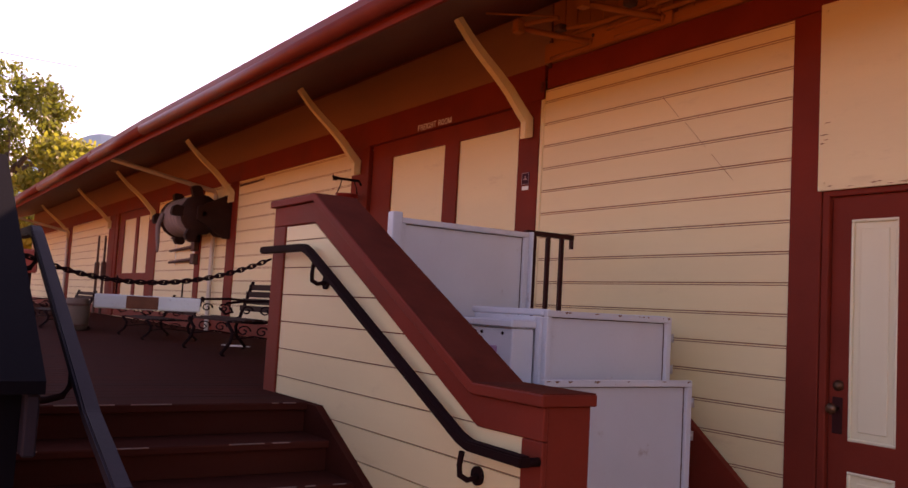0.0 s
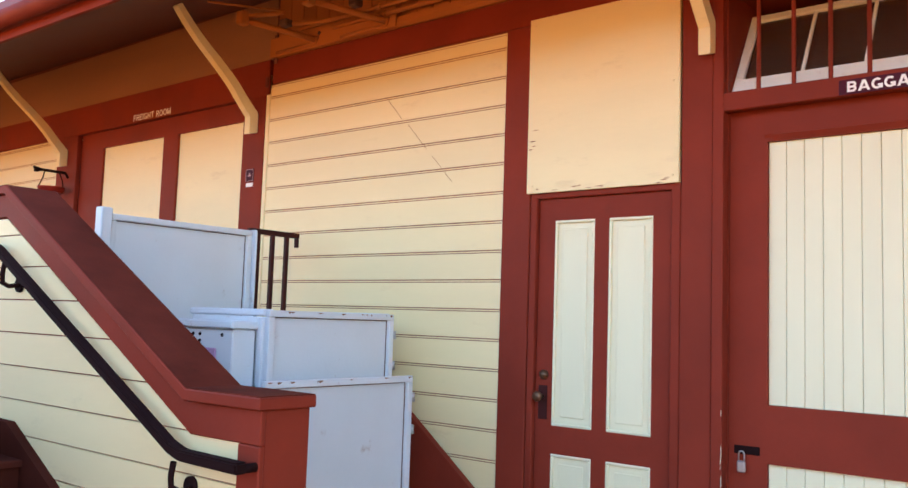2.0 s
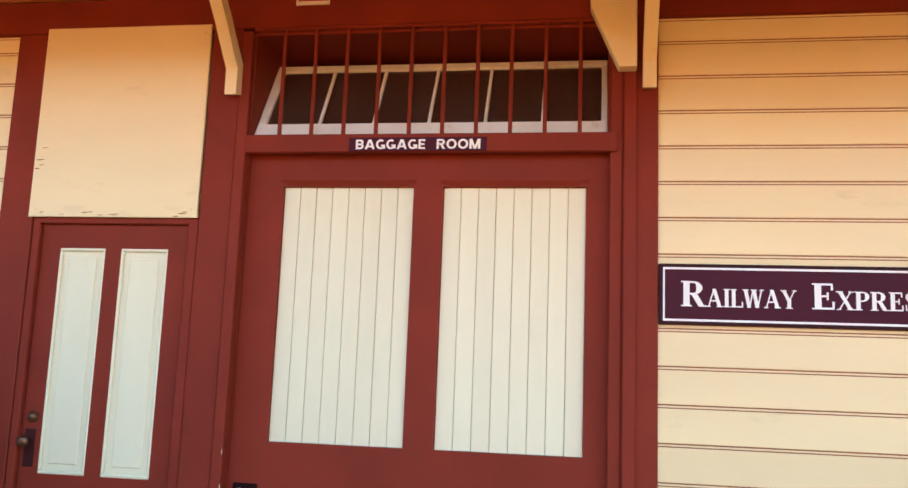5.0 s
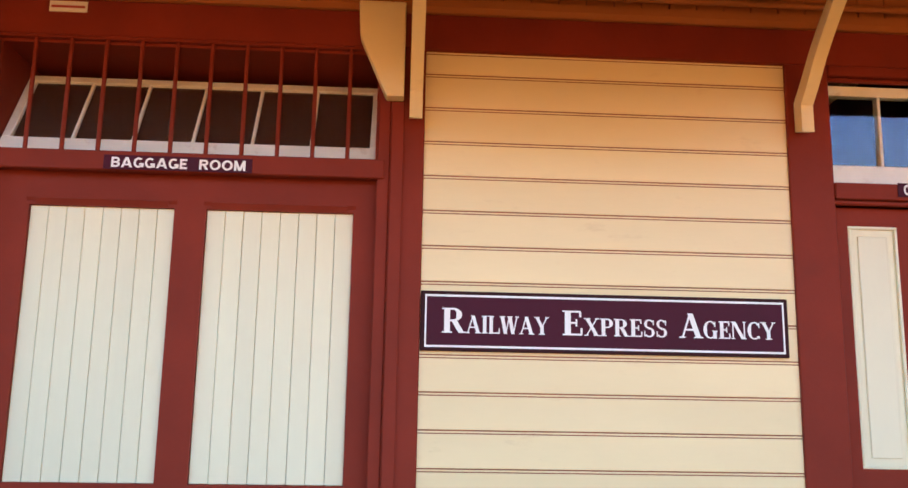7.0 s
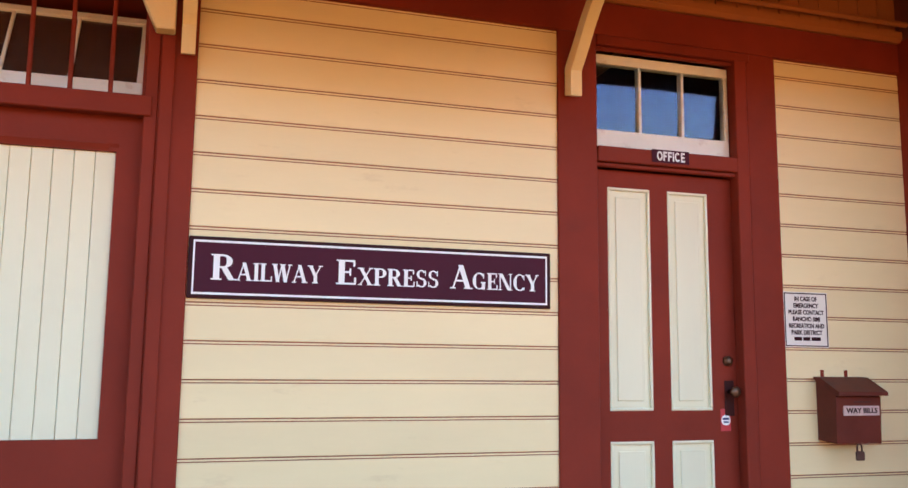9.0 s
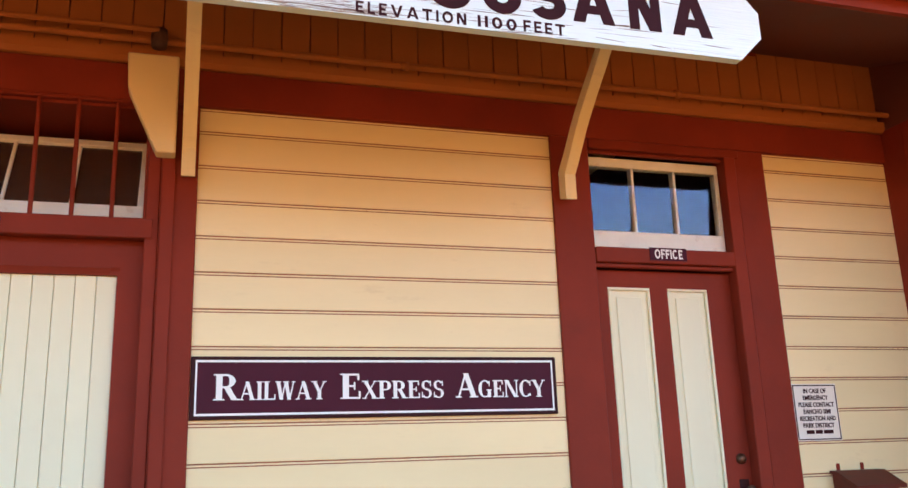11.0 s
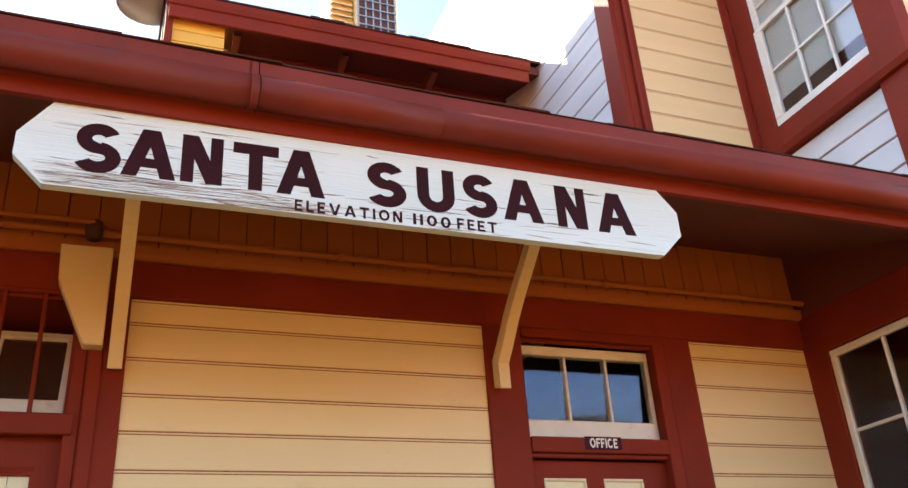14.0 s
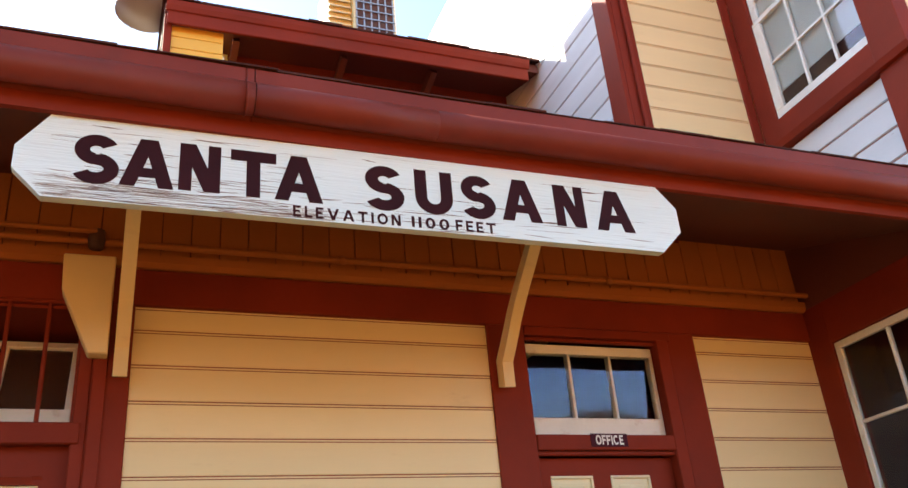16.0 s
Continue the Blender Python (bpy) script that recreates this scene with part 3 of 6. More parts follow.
boxpart("door_sill", BROWN, wall, -2.058, -0.227, -0.06, 0.1, 0.0, 0.08, 0.006)
boxpart("water_table", BROWN, wall, 0.0, 1.82, -0.04, 0.02, 0.0, 0.15, 0.006)
boxpart("water_table", BROWN, wall, 3.175, 4.07, -0.04, 0.02, 0.0, 0.15, 0.006)
boxpart("water_table", BROWN, wall, -5.0, -3.42, -0.04, 0.02, 0.0, 0.15, 0.006)


def fixed_sash(parent, cols, rows, x0, x1, z0, z1, y, side=0.03, top=0.035, low=0.085, bar=0.018, plane="y", depth=0.035, lean=0.0):
    """A glazed sash with muntins in a wall plane; plane x swaps the axes for a flank wall."""
    def piece(name, material, a, b, c, d, z_0, z_1, bevel=0.003):
        bm = bmesh.new()
        if plane == "y":
            box(bm, a, b, c, d, z_0, z_1, bevel)
        else:
            box(bm, c, d, a, b, z_0, z_1, bevel)
        return part(name, bm, material, parent)
    bm = bmesh.new()
    for a, b, c, d in ((x0, x1, z0, z0 + low), (x0, x1, z1 - top, z1), (x0, x0 + side, z0 + low, z1 - top), (x1 - side, x1, z0 + low, z1 - top)):
        if plane == "y":
            box(bm, a, b, y, y + depth, c, d, 0.004)
        else:
            box(bm, y, y + depth, a, b, c, d, 0.004)
    part("sash_frame", bm, WHITE, parent)
    gx0, gx1, gz0, gz1 = x0 + side, x1 - side, z0 + low, z1 - top
    for k in range(1, cols):
        x = gx0 + (gx1 - gx0) * k / cols
        piece("muntin", WHITE, x - bar / 2, x + bar / 2, y + 0.003, y + depth - 0.003, gz0, gz1)
    for k in range(1, rows):
        z = gz0 + (gz1 - gz0) * k / rows
        piece("muntin", WHITE, gx0, gx1, y + 0.004, y + depth - 0.004, z - bar / 2, z + bar / 2)
    for i in range(cols):
        for j in range(rows):
            a, b = gx0 + (gx1 - gx0) * i / cols, gx0 + (gx1 - gx0) * (i + 1) / cols
            c, d = gz0 + (gz1 - gz0) * j / rows, gz0 + (gz1 - gz0) * (j + 1) / rows
            ob = piece("pane", GLASS, a, b, y + 0.016, y + 0.02, c, d, 0)
            ob.visible_shadow = False
            # panes tipped forward so they mirror sky below the eave
            if lean:
                ob.matrix_local = Matrix.Translation((0, y + 0.018, (c + d) / 2)) @ pose(0, 0, 0, lean, 0, 0) @ Matrix.Translation((0, -y - 0.018, -(c + d) / 2))


w2 = thing("window_2", "white three-pane transom window over the office door", "window", kind="structure")
fixed_sash(w2, 3, 1, 2.052, 2.906, 2.67, 3.192, 0.045, 0.026, 0.055, 0.098, depth=0.05, lean=4.5)

# freight door on the platform
d4 = thing("door_4", "dark red-brown freight door with tall cream boarded panels", "door", kind="structure")
D4 = [(-8.15, -7.14, 1.9, 3.035), (-6.92, -5.985, 1.9, 3.035), (-8.15, -7.14, 1.15, 1.75), (-6.92, -5.985, 1.15, 1.75)]
door_leaf(d4, -8.56, -5.962, DECK_Z, 3.2, 0.02, D4)
for x0, x1, z0, z1 in D4:
    boxpart("door_panel", CREAM, d4, x0 + 0.001, x1 - 0.001, 0.04, 0.055, z0, z1, 0.002)
d5 = copy_thing(d4, pose(-11.6, 0, 0)); d5.name = "door_5"
core(-21.0, -16.9, 0, DECK_Z)
trim(-20.4, -20.165, DECK_Z, 3.2, 0.02); trim(-17.555, -17.4, DECK_Z, 3.2, 0.02)
fr = thing("freight_sign_lettering", "white stencilled lettering on the brown header above the freight door", "sign")
acc = thing("access_notice", "small maroon lift notice plate on the door post", "sign")
boxpart("plate", PURPLE, acc, -5.89, -5.79, -0.033, -0.029, 2.53, 2.63, 0.001)
bm = bmesh.new(); box(bm, -5.885, -5.795, -0.035, -0.0335, 2.622, 2.626); box(bm, -5.885, -5.795, -0.035, -0.0335, 2.533, 2.537); box(bm, -5.885, -5.881, -0.035, -0.0335, 2.538, 2.621); box(bm, -5.799, -5.795, -0.035, -0.0335, 2.538, 2.621)
box(bm, -5.86, -5.82, -0.035, -0.0335, 2.57, 2.58); box(bm, -5.845, -5.835, -0.035, -0.0335, 2.58, 2.60)
part("plate_mark", bm, mat("dull_pink_ink", (0.42, 0.24, 0.24), 0.6), acc)
boxpart("plate_lower", LETTER, acc, -5.88, -5.80, -0.032, -0.029, 2.49, 2.52, 0)

# ---- signs ----
def sans_glyph(ch, T):
    """Convex pieces of a plain heavy capital in a unit box, T its stroke: (width over height, pieces)."""
    out = []

    def bar(x0, x1, z0, z1):
        out.append([(x0, z0), (x1, z0), (x1, z1), (x0, z1)])

    def slant(x0, z0, x1, z1, w):
        out.append([(x0 - w / 2, z0), (x0 + w / 2, z0), (x1 + w / 2, z1), (x1 - w / 2, z1)])

    def arc(cx, cz, rx, rz, a0, a1, n=12):
        for k in range(n):
            a, b = (radians(a0 + (a1 - a0) * (k + i) / n) for i in (0, 1))
            out.append([(cx + rx * math.cos(a), cz + rz * math.sin(a)), (cx + rx * math.cos(b), cz + rz * math.sin(b)),
                        (cx + (rx - T) * math.cos(b), cz + (rz - T) * math.sin(b)), (cx + (rx - T) * math.cos(a), cz + (rz - T) * math.sin(a))])

    w = 0.72
    if ch in "I1":
        bar(0, T, 0, 1); w = T
    elif ch in "ELF":
        w = 0.60 if ch != "L" else 0.56
        bar(0, T, 0, 1)
        if ch != "F":
            bar(T, w, 0, T)
        if ch != "L":
            bar(T, w, 1 - T, 1); bar(T, w * 0.88, 0.5 - T / 2, 0.5 + T / 2)
    elif ch == "T":
        w = 0.78; bar(0, w, 1 - T, 1); bar(w / 2 - T / 2, w / 2 + T / 2, 0, 1 - T)
    elif ch == "N":
        w = 0.76; bar(0, T, 0, 1); bar(w - T, w, 0, 1); slant(w - T * 0.62, 0, T * 0.62, 1, T * 1.24)
    elif ch == "M":
        w = 0.9; bar(0, T, 0, 1); bar(w - T, w, 0, 1); slant(w / 2, 0, T * 0.6, 1, T * 1.1); slant(w / 2, 0, w - T * 0.6, 1, T * 1.1)
    elif ch in "AV":
        w = 0.92; k = 1.12 * T; g = 0.02
        ends = (0, 1) if ch == "A" else (1, 0)
        slant(k / 2, ends[0], w / 2 - g, ends[1], k); slant(w - k / 2, ends[0], w / 2 + g, ends[1], k)
        if ch == "A":
            z0 = 0.2
            bar(0.26 * w, 0.74 * w, z0, z0 + T * 0.82)
    elif ch == "U":
        w = 0.74; bar(0, T, 0.37, 1); bar(w - T, w, 0.37, 1); arc(w / 2, 0.37, w / 2, 0.38, 180, 360)
    elif ch in "O0":
        w = 0.86 if ch == "O" else 0.66; arc(w / 2, 0.5, w / 2, 0.51, 0, 360, 28)
    elif ch in "CG":
        w = 0.84; arc(w / 2, 0.5, w / 2, 0.51, 48, 322, 22)
        if ch == "G":
            bar(w - T, w, 0.06, 0.46); bar(w * 0.55, w - T, 0.46 - T * 0.9, 0.46)
    elif ch == "S":
        w = 0.72; h = 0.5 + T / 2
        r1, r2 = h / 2 + 0.005, h / 2 + 0.01
        arc(w / 2, 1 - r1 + 0.01, w * 0.47, r1, 28, 262, 16); arc(w / 2, r2 - 0.01, w * 0.5, r2, -152, 82, 16)
        out.append([(w * 0.40, 0.5 + T / 2 - 0.02), (w * 0.36, 0.5 - T / 2 + 0.02), (w * 0.60, 0.5 - T / 2 - 0.005), (w * 0.64, 0.5 + T / 2 - 0.02)])
    elif ch in "RBP":
        w = 0.72; bar(0, T, 0, 1); r = (0.5 + T / 2) / 2
        bar(T, w * 0.55, 1 - T, 1); bar(T, w * 0.55, 0.5 - T / 2, 0.5 + T / 2); arc(w * 0.55, 1 - r, w * 0.42, r, -90, 90)
        if ch == "B":
            bar(T, w * 0.55, 0, T); arc(w * 0.55, r, w * 0.45, r, -90, 90)
        elif ch == "R":
            slant(w - T * 0.55, 0, w * 0.5, 0.5, T * 1.15)
    elif ch == "H":
        bar(0, T, 0, 1); bar(w - T, w, 0, 1); bar(T, w - T, 0.5 - T / 2, 0.5 + T / 2)
    return w, out


def sans_letter(ch, x0, x1, z0, z1, y, material, parent, T=0.22):
    """One heavy capital fitted into its box on the wall plane."""
    w, pieces = sans_glyph(ch, T)
    bm = bmesh.new()
    for i, pts in enumerate(pieces):
        prism(bm, [(x0 + u / w * (x1 - x0), z0 + v * (z1 - z0)) for u, v in pts], "y", y - 0.0012 - 0.00003 * i, y)
    part("letter", bm, material, parent)


def sans_word(text, x0, x1, z0, z1, y, material, parent, T=0.2, gap=0.16):
    """A run of heavy capitals spread evenly between x0 and x1."""
    widths = [sans_glyph(c, T)[0] for c in text]
    k = (x1 - x0) / (sum(widths) + gap * (len(text) - 1))
    x = x0
    for c, w in zip(text, widths):
        sans_letter(c, x, x + w * k, z0, z1, y, material, parent, T)
        x += (w + gap) * k


sans_word("FREIGHT", -7.56, -7.232, 3.208, 3.262, -0.0342, LETTER, fr, 0.14, 0.16)
sans_word("ROOM", -7.195, -6.975, 3.206, 3.260, -0.0342, LETTER, fr, 0.14, 0.14)
bs = thing("baggage_room_sign", "maroon plate with white capitals over the baggage door", "sign")
boxpart("plate", PURPLE, bs, -1.513, -0.818, -0.046, -0.041, 2.601, 2.671, 0.001)
sans_word("BAGGAGE", -1.476, -1.123, 2.611, 2.660, -0.0462, LETTER, bs, 0.19, 0.10)
sans_word("ROOM", -1.066, -0.849, 2.611, 2.660, -0.0462, LETTER, bs, 0.19, 0.10)
for x in (-1.503, -0.828):
    for z in (2.610, 2.662):
        bm = bmesh.new(); lathe(bm, [(0.0028, 0), (0.002, -0.002)], (x, -0.046, z), "y", 8); part("screw_head", bm, BLACK, bs)
os_ = thing("office_sign", "small maroon plate with white capitals over the office door", "sign")
boxpart("plate", PURPLE, os_, 2.362, 2.59, -0.041, -0.036, 2.588, 2.659, 0.001)
sans_word("OFFICE", 2.391, 2.562, 2.598, 2.650, -0.0412, LETTER, os_, 0.2, 0.12)
for x in (2.372, 2.580):
    for z in (2.597, 2.650):
        bm = bmesh.new(); lathe(bm, [(0.0028, 0), (0.002, -0.002)], (x, -0.041, z), "y", 8); part("screw_head", bm, BLACK, os_)
rea = thing("railway_express_sign", "long maroon board with white border and lettering on the cream siding", "sign")
boxpart("sign_board", mat("dark_maroon_edge", (0.035, 0.008, 0.010), 0.5, spec=0.1), rea, 0.002, 1.77, -0.030, -0.0085, 1.781, 2.063, 0.003)
boxpart("sign_face", PURPLE, rea, 0.03, 1.742, -0.0315, -0.0302, 1.808, 2.036, 0)
bm = bmesh.new()
for a, b, c, d in ((0.022, 1.75, 2.036, 2.046), (0.022, 1.75, 1.798, 1.808), (0.022, 0.030, 1.8082, 2.0358), (1.742, 1.75, 1.8082, 2.0358)):
    box(bm, a, b, -0.0325, -0.0302, c, d)
part("white_border", bm, LETTER, rea)


def serif_glyph(ch):
    """Convex pieces of a bold roman capital in a box 1 high: its width and the pieces."""
    T, t, out = 0.21, 0.075, []

    def bar(x0, x1, z0, z1):
        out.append([(x0, z0), (x1, z0), (x1, z1), (x0, z1)])

    def foot(x, z, w):
        bar(x - w / 2, x + w / 2, z, z + 0.055)

    def stem(x, w=T, z0=0.0, z1=1.0):
        bar(x - w / 2, x + w / 2, z0, z1)
        for z in ((z0,) if z1 < 1 else (z0, z1 - 0.055)):
            foot(x, z, w + 0.16)

    def slant(x0, z0, x1, z1, w):
        out.append([(x0 - w / 2, z0), (x0 + w / 2, z0), (x1 + w / 2, z1), (x1 - w / 2, z1)])

    def arc(cx, cz, rx, rz, a0, a1, thick=T, thin=t):
        n = 14
        def at(a):
            w = thin + (thick - thin) * abs(math.cos(a))
            return (cx + rx * math.cos(a), cz + rz * math.sin(a)), (cx + (rx - w) * math.cos(a), cz + (rz - thin) * math.sin(a))
        for k in range(n):
            (p, q), (r, u) = at(a0 + (a1 - a0) * k / n), at(a0 + (a1 - a0) * (k + 1) / n)
            out.append([p, r, u, q])

    w = 0.9
    if ch == "I":
        stem(0.2); w = 0.4
    elif ch == "L":
        stem(0.2); bar(0.2, 0.72, 0, t); bar(0.66, 0.73, t, 0.3); w = 0.76
    elif ch == "E":
        stem(0.2); bar(0.2, 0.7, 0, t); bar(0.2, 0.66, 1 - t, 1); bar(0.2, 0.5, 0.47, 0.47 + t); bar(0.47, 0.53, 0.36, 0.66); bar(0.64, 0.71, t, 0.3); bar(0.6, 0.67, 0.74, 1 - t); w = 0.76
    elif ch == "N":
        stem(0.12, t); stem(0.80, t); slant(0.72, 0, 0.17, 1, T); w = 0.96
    elif ch == "A":
        slant(0.10, 0, 0.42, 1, t); slant(0.74, 0, 0.42, 1, T); bar(0.2, 0.66, 0.30, 0.30 + t); foot(0.10, 0, 0.24); foot(0.74, 0, 0.36); w = 0.94
    elif ch == "W":
        slant(0.32, 0, 0.12, 1, T); slant(0.34, 0, 0.55, 1, t); slant(0.78, 0, 0.58, 1, T); slant(0.8, 0, 1.03, 1, t); foot(0.12, 0.945, 0.34); foot(0.58, 0.945, 0.34); foot(1.03, 0.945, 0.24); w = 1.18
    elif ch == "Y":
        slant(0.44, 0.42, 0.14, 1, T); slant(0.46, 0.42, 0.76, 1, t); stem(0.45, T, 0, 0.5); foot(0.14, 0.945, 0.34); foot(0.76, 0.945, 0.24); w = 0.9
    elif ch == "X":
        slant(0.72, 0, 0.18, 1, T); slant(0.14, 0, 0.74, 1, t); foot(0.72, 0, 0.36); foot(0.14, 0, 0.24); foot(0.18, 0.945, 0.36); foot(0.74, 0.945, 0.24); w = 0.9
    elif ch in "PR":
        stem(0.2); bar(0.3, 0.42, 1 - t, 1); bar(0.3, 0.42, 0.46, 0.46 + t); arc(0.4, 0.73, 0.34, 0.27, -math.pi / 2, math.pi / 2); w = 0.78
        if ch == "R":
            slant(0.72, 0, 0.46, 0.48, T); foot(0.76, 0, 0.26); w = 0.9
    elif ch in "CG":
        arc(0.45, 0.5, 0.42, 0.51, radians(42), radians(318)); bar(0.70, 0.76, 0.66, 0.95); w = 0.86
        if ch == "G":
            bar(0.62, 0.82, 0.0, 0.42); bar(0.54, 0.88, 0.40, 0.455); w = 0.94
        else:
            bar(0.72, 0.76, 0.05, 0.2)
    elif ch == "S":
        arc(0.34, 0.745, 0.28, 0.265, radians(30), radians(250), 0.16); arc(0.34, 0.265, 0.30, 0.275, radians(-150), radians(70), 0.16)
        slant(0.44, 0.43, 0.24, 0.57, 0.2); bar(0.55, 0.60, 0.68, 0.98); bar(0.06, 0.11, 0.03, 0.34); w = 0.7
    return w, out


def serif_word(text, x0, x1, base, h, y, parent):
    """A run of roman capitals fitted between x0 and x1."""
    glyphs = [serif_glyph(c) for c in text]
    k = (x1 - x0) / (sum(w for w, _ in glyphs) - 0.06)
    x = x0
    for w, pieces in glyphs:
        bm = bmesh.new()
        for i, pts in enumerate(pieces):
            d = 0.0012 + 0.00006 * i
            prism(bm, [(x + u * k, base + v * h) for u, v in pts], "y", y - d, y)
        part("letter", bm, LETTER, parent)
        x += w * k


for cap, xa, xb, rest, xc, xd in (("R", 0.101, 0.211, "AILWAY", 0.217, 0.606), ("E", 0.672, 0.768, "XPRESS", 0.776, 1.175), ("A", 1.238, 1.346, "GENCY", 1.350, 1.702)):
    serif_word(cap, xa, xb, 1.866, 0.117, -0.0316, rea)
    serif_word(rest, xc, xd, 1.866, 0.083, -0.0316, rea)

ss = thing("station_name_board", "weathered white wooden station board with dark capitals hung under the eave", "sign")
bm = bmesh.new()
prism(bm, [(-0.417, 3.118), (-0.417, 3.20), (-0.322, 3.33), (1.996, 3.333), (2.082, 3.235), (2.082, 3.125), (1.98, 3.025), (-0.324, 3.023)], "y", -1.50, -1.462)
part("sign_board", bm, SIGNWHITE, ss)
for ch_, xa, xb, z0 in (("S", -0.246, -0.100, 3.085), ("A", -0.098, 0.074, 3.090), ("N", 0.088, 0.224, 3.093), ("T", 0.257, 0.414, 3.092), ("A", 0.409, 0.580, 3.093),
                        ("S", 0.732, 0.884, 3.092), ("U", 0.927, 1.076, 3.096), ("S", 1.108, 1.250, 3.096), ("A", 1.275, 1.446, 3.102), ("N", 1.507, 1.640, 3.100), ("A", 1.687, 1.862, 3.099)):
    sans_letter(ch_, xa, xb, z0, z0 + 0.184, -1.5002, DARKLETTER, ss, 0.235)
sans_word("ELEVATION", 0.473, 0.864, 3.033, 3.077, -1.5002, DARKLETTER, ss, 0.19, 0.30)
sans_word("1100", 0.906, 1.052, 3.034, 3.078, -1.5002, DARKLETTER, ss, 0.19, 0.26)
sans_word("FEET", 1.078, 1.240, 3.036, 3.081, -1.5002, DARKLETTER, ss, 0.19, 0.26)
# long drying cracks along the grain of the board
rng = random.Random(21)
bm = bmesh.new()
for k in range(150):
    low = rng.random() < 0.6
    zc = 3.026 + (abs(rng.gauss(0, 0.05)) if low else rng.uniform(0.02, 0.29))
    xc = rng.uniform(-0.30, 0.5) if rng.random() < 0.45 else rng.uniform(-0.3, 1.96)
    if zc > 3.31:
        continue
    ln, w = rng.uniform(0.03, 0.24), rng.uniform(0.0005, 0.0018)
    x0, x1 = max(-0.315, xc - ln / 2), min(1.975, xc + ln / 2)
    if x1 - x0 < 0.02:
        continue
    tilt, mid = rng.uniform(-0.004, 0.004), rng.uniform(0.3, 0.7)
    xm = x0 + (x1 - x0) * mid
    prism(bm, [(x0, zc - tilt), (xm, zc - w + rng.uniform(-0.001, 0.001)), (x1, zc + tilt), (xm, zc + w)], "y", -1.5007 - 0.000002 * k, -1.4995)
for k in range(170):
    u = rng.random() ** 1.4
    xc, zc = -0.33 + 0.95 * u, 3.027 + rng.random() ** 1.3 * 0.085 * (1 - 0.75 * u)
    ln = rng.uniform(0.05, 0.22)
    x0, x1 = max(-0.325 - 0.7 * (zc - 3.03), xc - ln / 2), xc + ln / 2
    if x1 - x0 > 0.02:
        xm = (x0 + x1) / 2 + rng.uniform(-0.02, 0.02)
        prism(bm, [(x0, zc), (xm, zc - 0.0004), (x1, zc + rng.uniform(-0.002, 0.002)), (xm, zc + 0.0005)], "y", -1.5006, -1.4995)
part("wood_cracks", bm, mat("bare_crack_wood", (0.16, 0.10, 0.075), 0.9, vary=0.3), ss, "dark drying cracks along the grain")
for x in (0.0, 1.7):
    boxpart("hanger", BROWN, ss, x - 0.04, x + 0.04, -1.460, -1.43, 3.10, 3.44, 0.004)

nt = thing("emergency_notice", "small white metal notice with dark lettering on the siding", "sign", (0.02, 0, 0))
boxpart("plate", mat("ivory_enamel", (0.80, 0.74, 0.64), 0.4, vary=0.06, stain=(0.4, 0.25, 0.15), stain_amount=0.4, stain_scale=12), nt, 3.160, 3.456, -0.013, -0.0085, 1.610, 1.920, 0.002)
bm = bmesh.new()
for a, b, c, d in ((3.166, 3.450, 1.908, 1.914), (3.166, 3.450, 1.616, 1.622), (3.166, 3.172, 1.6222, 1.9078), (3.444, 3.450, 1.6222, 1.9078)):
    box(bm, a, b, -0.0145, -0.0132, c, d)
part("border_line", bm, DARKLETTER, nt)
for k, (line, w) in enumerate((("IN CASE OF", 0.15), ("EMERGENCY", 0.165), ("PLEASE CONTACT", 0.235), ("RANCHO SIMI", 0.18), ("RECREATION AND", 0.235), ("PARK DISTRICT", 0.205))):
    z = 1.868 - k * 0.0375
    lettering(line, 3.31 - w / 2, 3.31 + w / 2, z, z + 0.026, -0.0132, DARKLETTER, nt, 0.0015, 0.032)
bm = bmesh.new(); box(bm, 3.225, 3.275, -0.0145, -0.0132, 1.648, 1.668); box(bm, 3.283, 3.33, -0.0145, -0.0132, 1.648, 1.668); box(bm, 3.338, 3.4, -0.0145, -0.0132, 1.648, 1.668)
part("number_bar", bm, DARKLETTER, nt)

mb = thing("mailbox", "red-brown painted metal mailbox with a sloping lid on the siding", "mailbox")
bm = bmesh.new()
prism(bm, [(-0.012, 1.105), (-0.155, 1.095), (-0.165, 1.345), (-0.012, 1.43)], "x", 3.375, 3.67)
part("mailbox_body", bm, BOXPAINT, mb)
bm = bmesh.new()
prism(bm, [(-0.009, 1.438), (-0.009, 1.45), (-0.06, 1.448), (-0.205, 1.372), (-0.205, 1.352), (-0.17, 1.352)], "x", 3.36, 3.685)
part("mailbox_lid", bm, BOXPAINT, mb)
plate = boxpart("label_plate", mat("faded_pink_label", (0.62, 0.42, 0.36), 0.6, vary=0.12, scale=20), mb, 3.42, 3.655, -0.168, -0.162, 1.245, 1.297, 0)
lettering("WAY BILLS", 3.435, 3.64, 1.258, 1.286, -0.1682, DARKLETTER, plate, 0.0015, 0.025)
boxpart("slot", DARKROOM, mb, 3.49, 3.60, -0.1672, -0.164, 1.315, 1.320, 0)
for x in (3.42, 3.58):
    boxpart("hanging_tab", BROWN, mb, x - 0.012, x + 0.012, -0.0135, -0.009, 1.43, 1.487, 0.002)
ml = thing("padlock", "dark rusty padlock hanging under the mailbox", "padlock")
boxpart("lock_body", RUST, ml, 3.50, 3.55, -0.165, -0.14, 1.005, 1.055, 0.006)
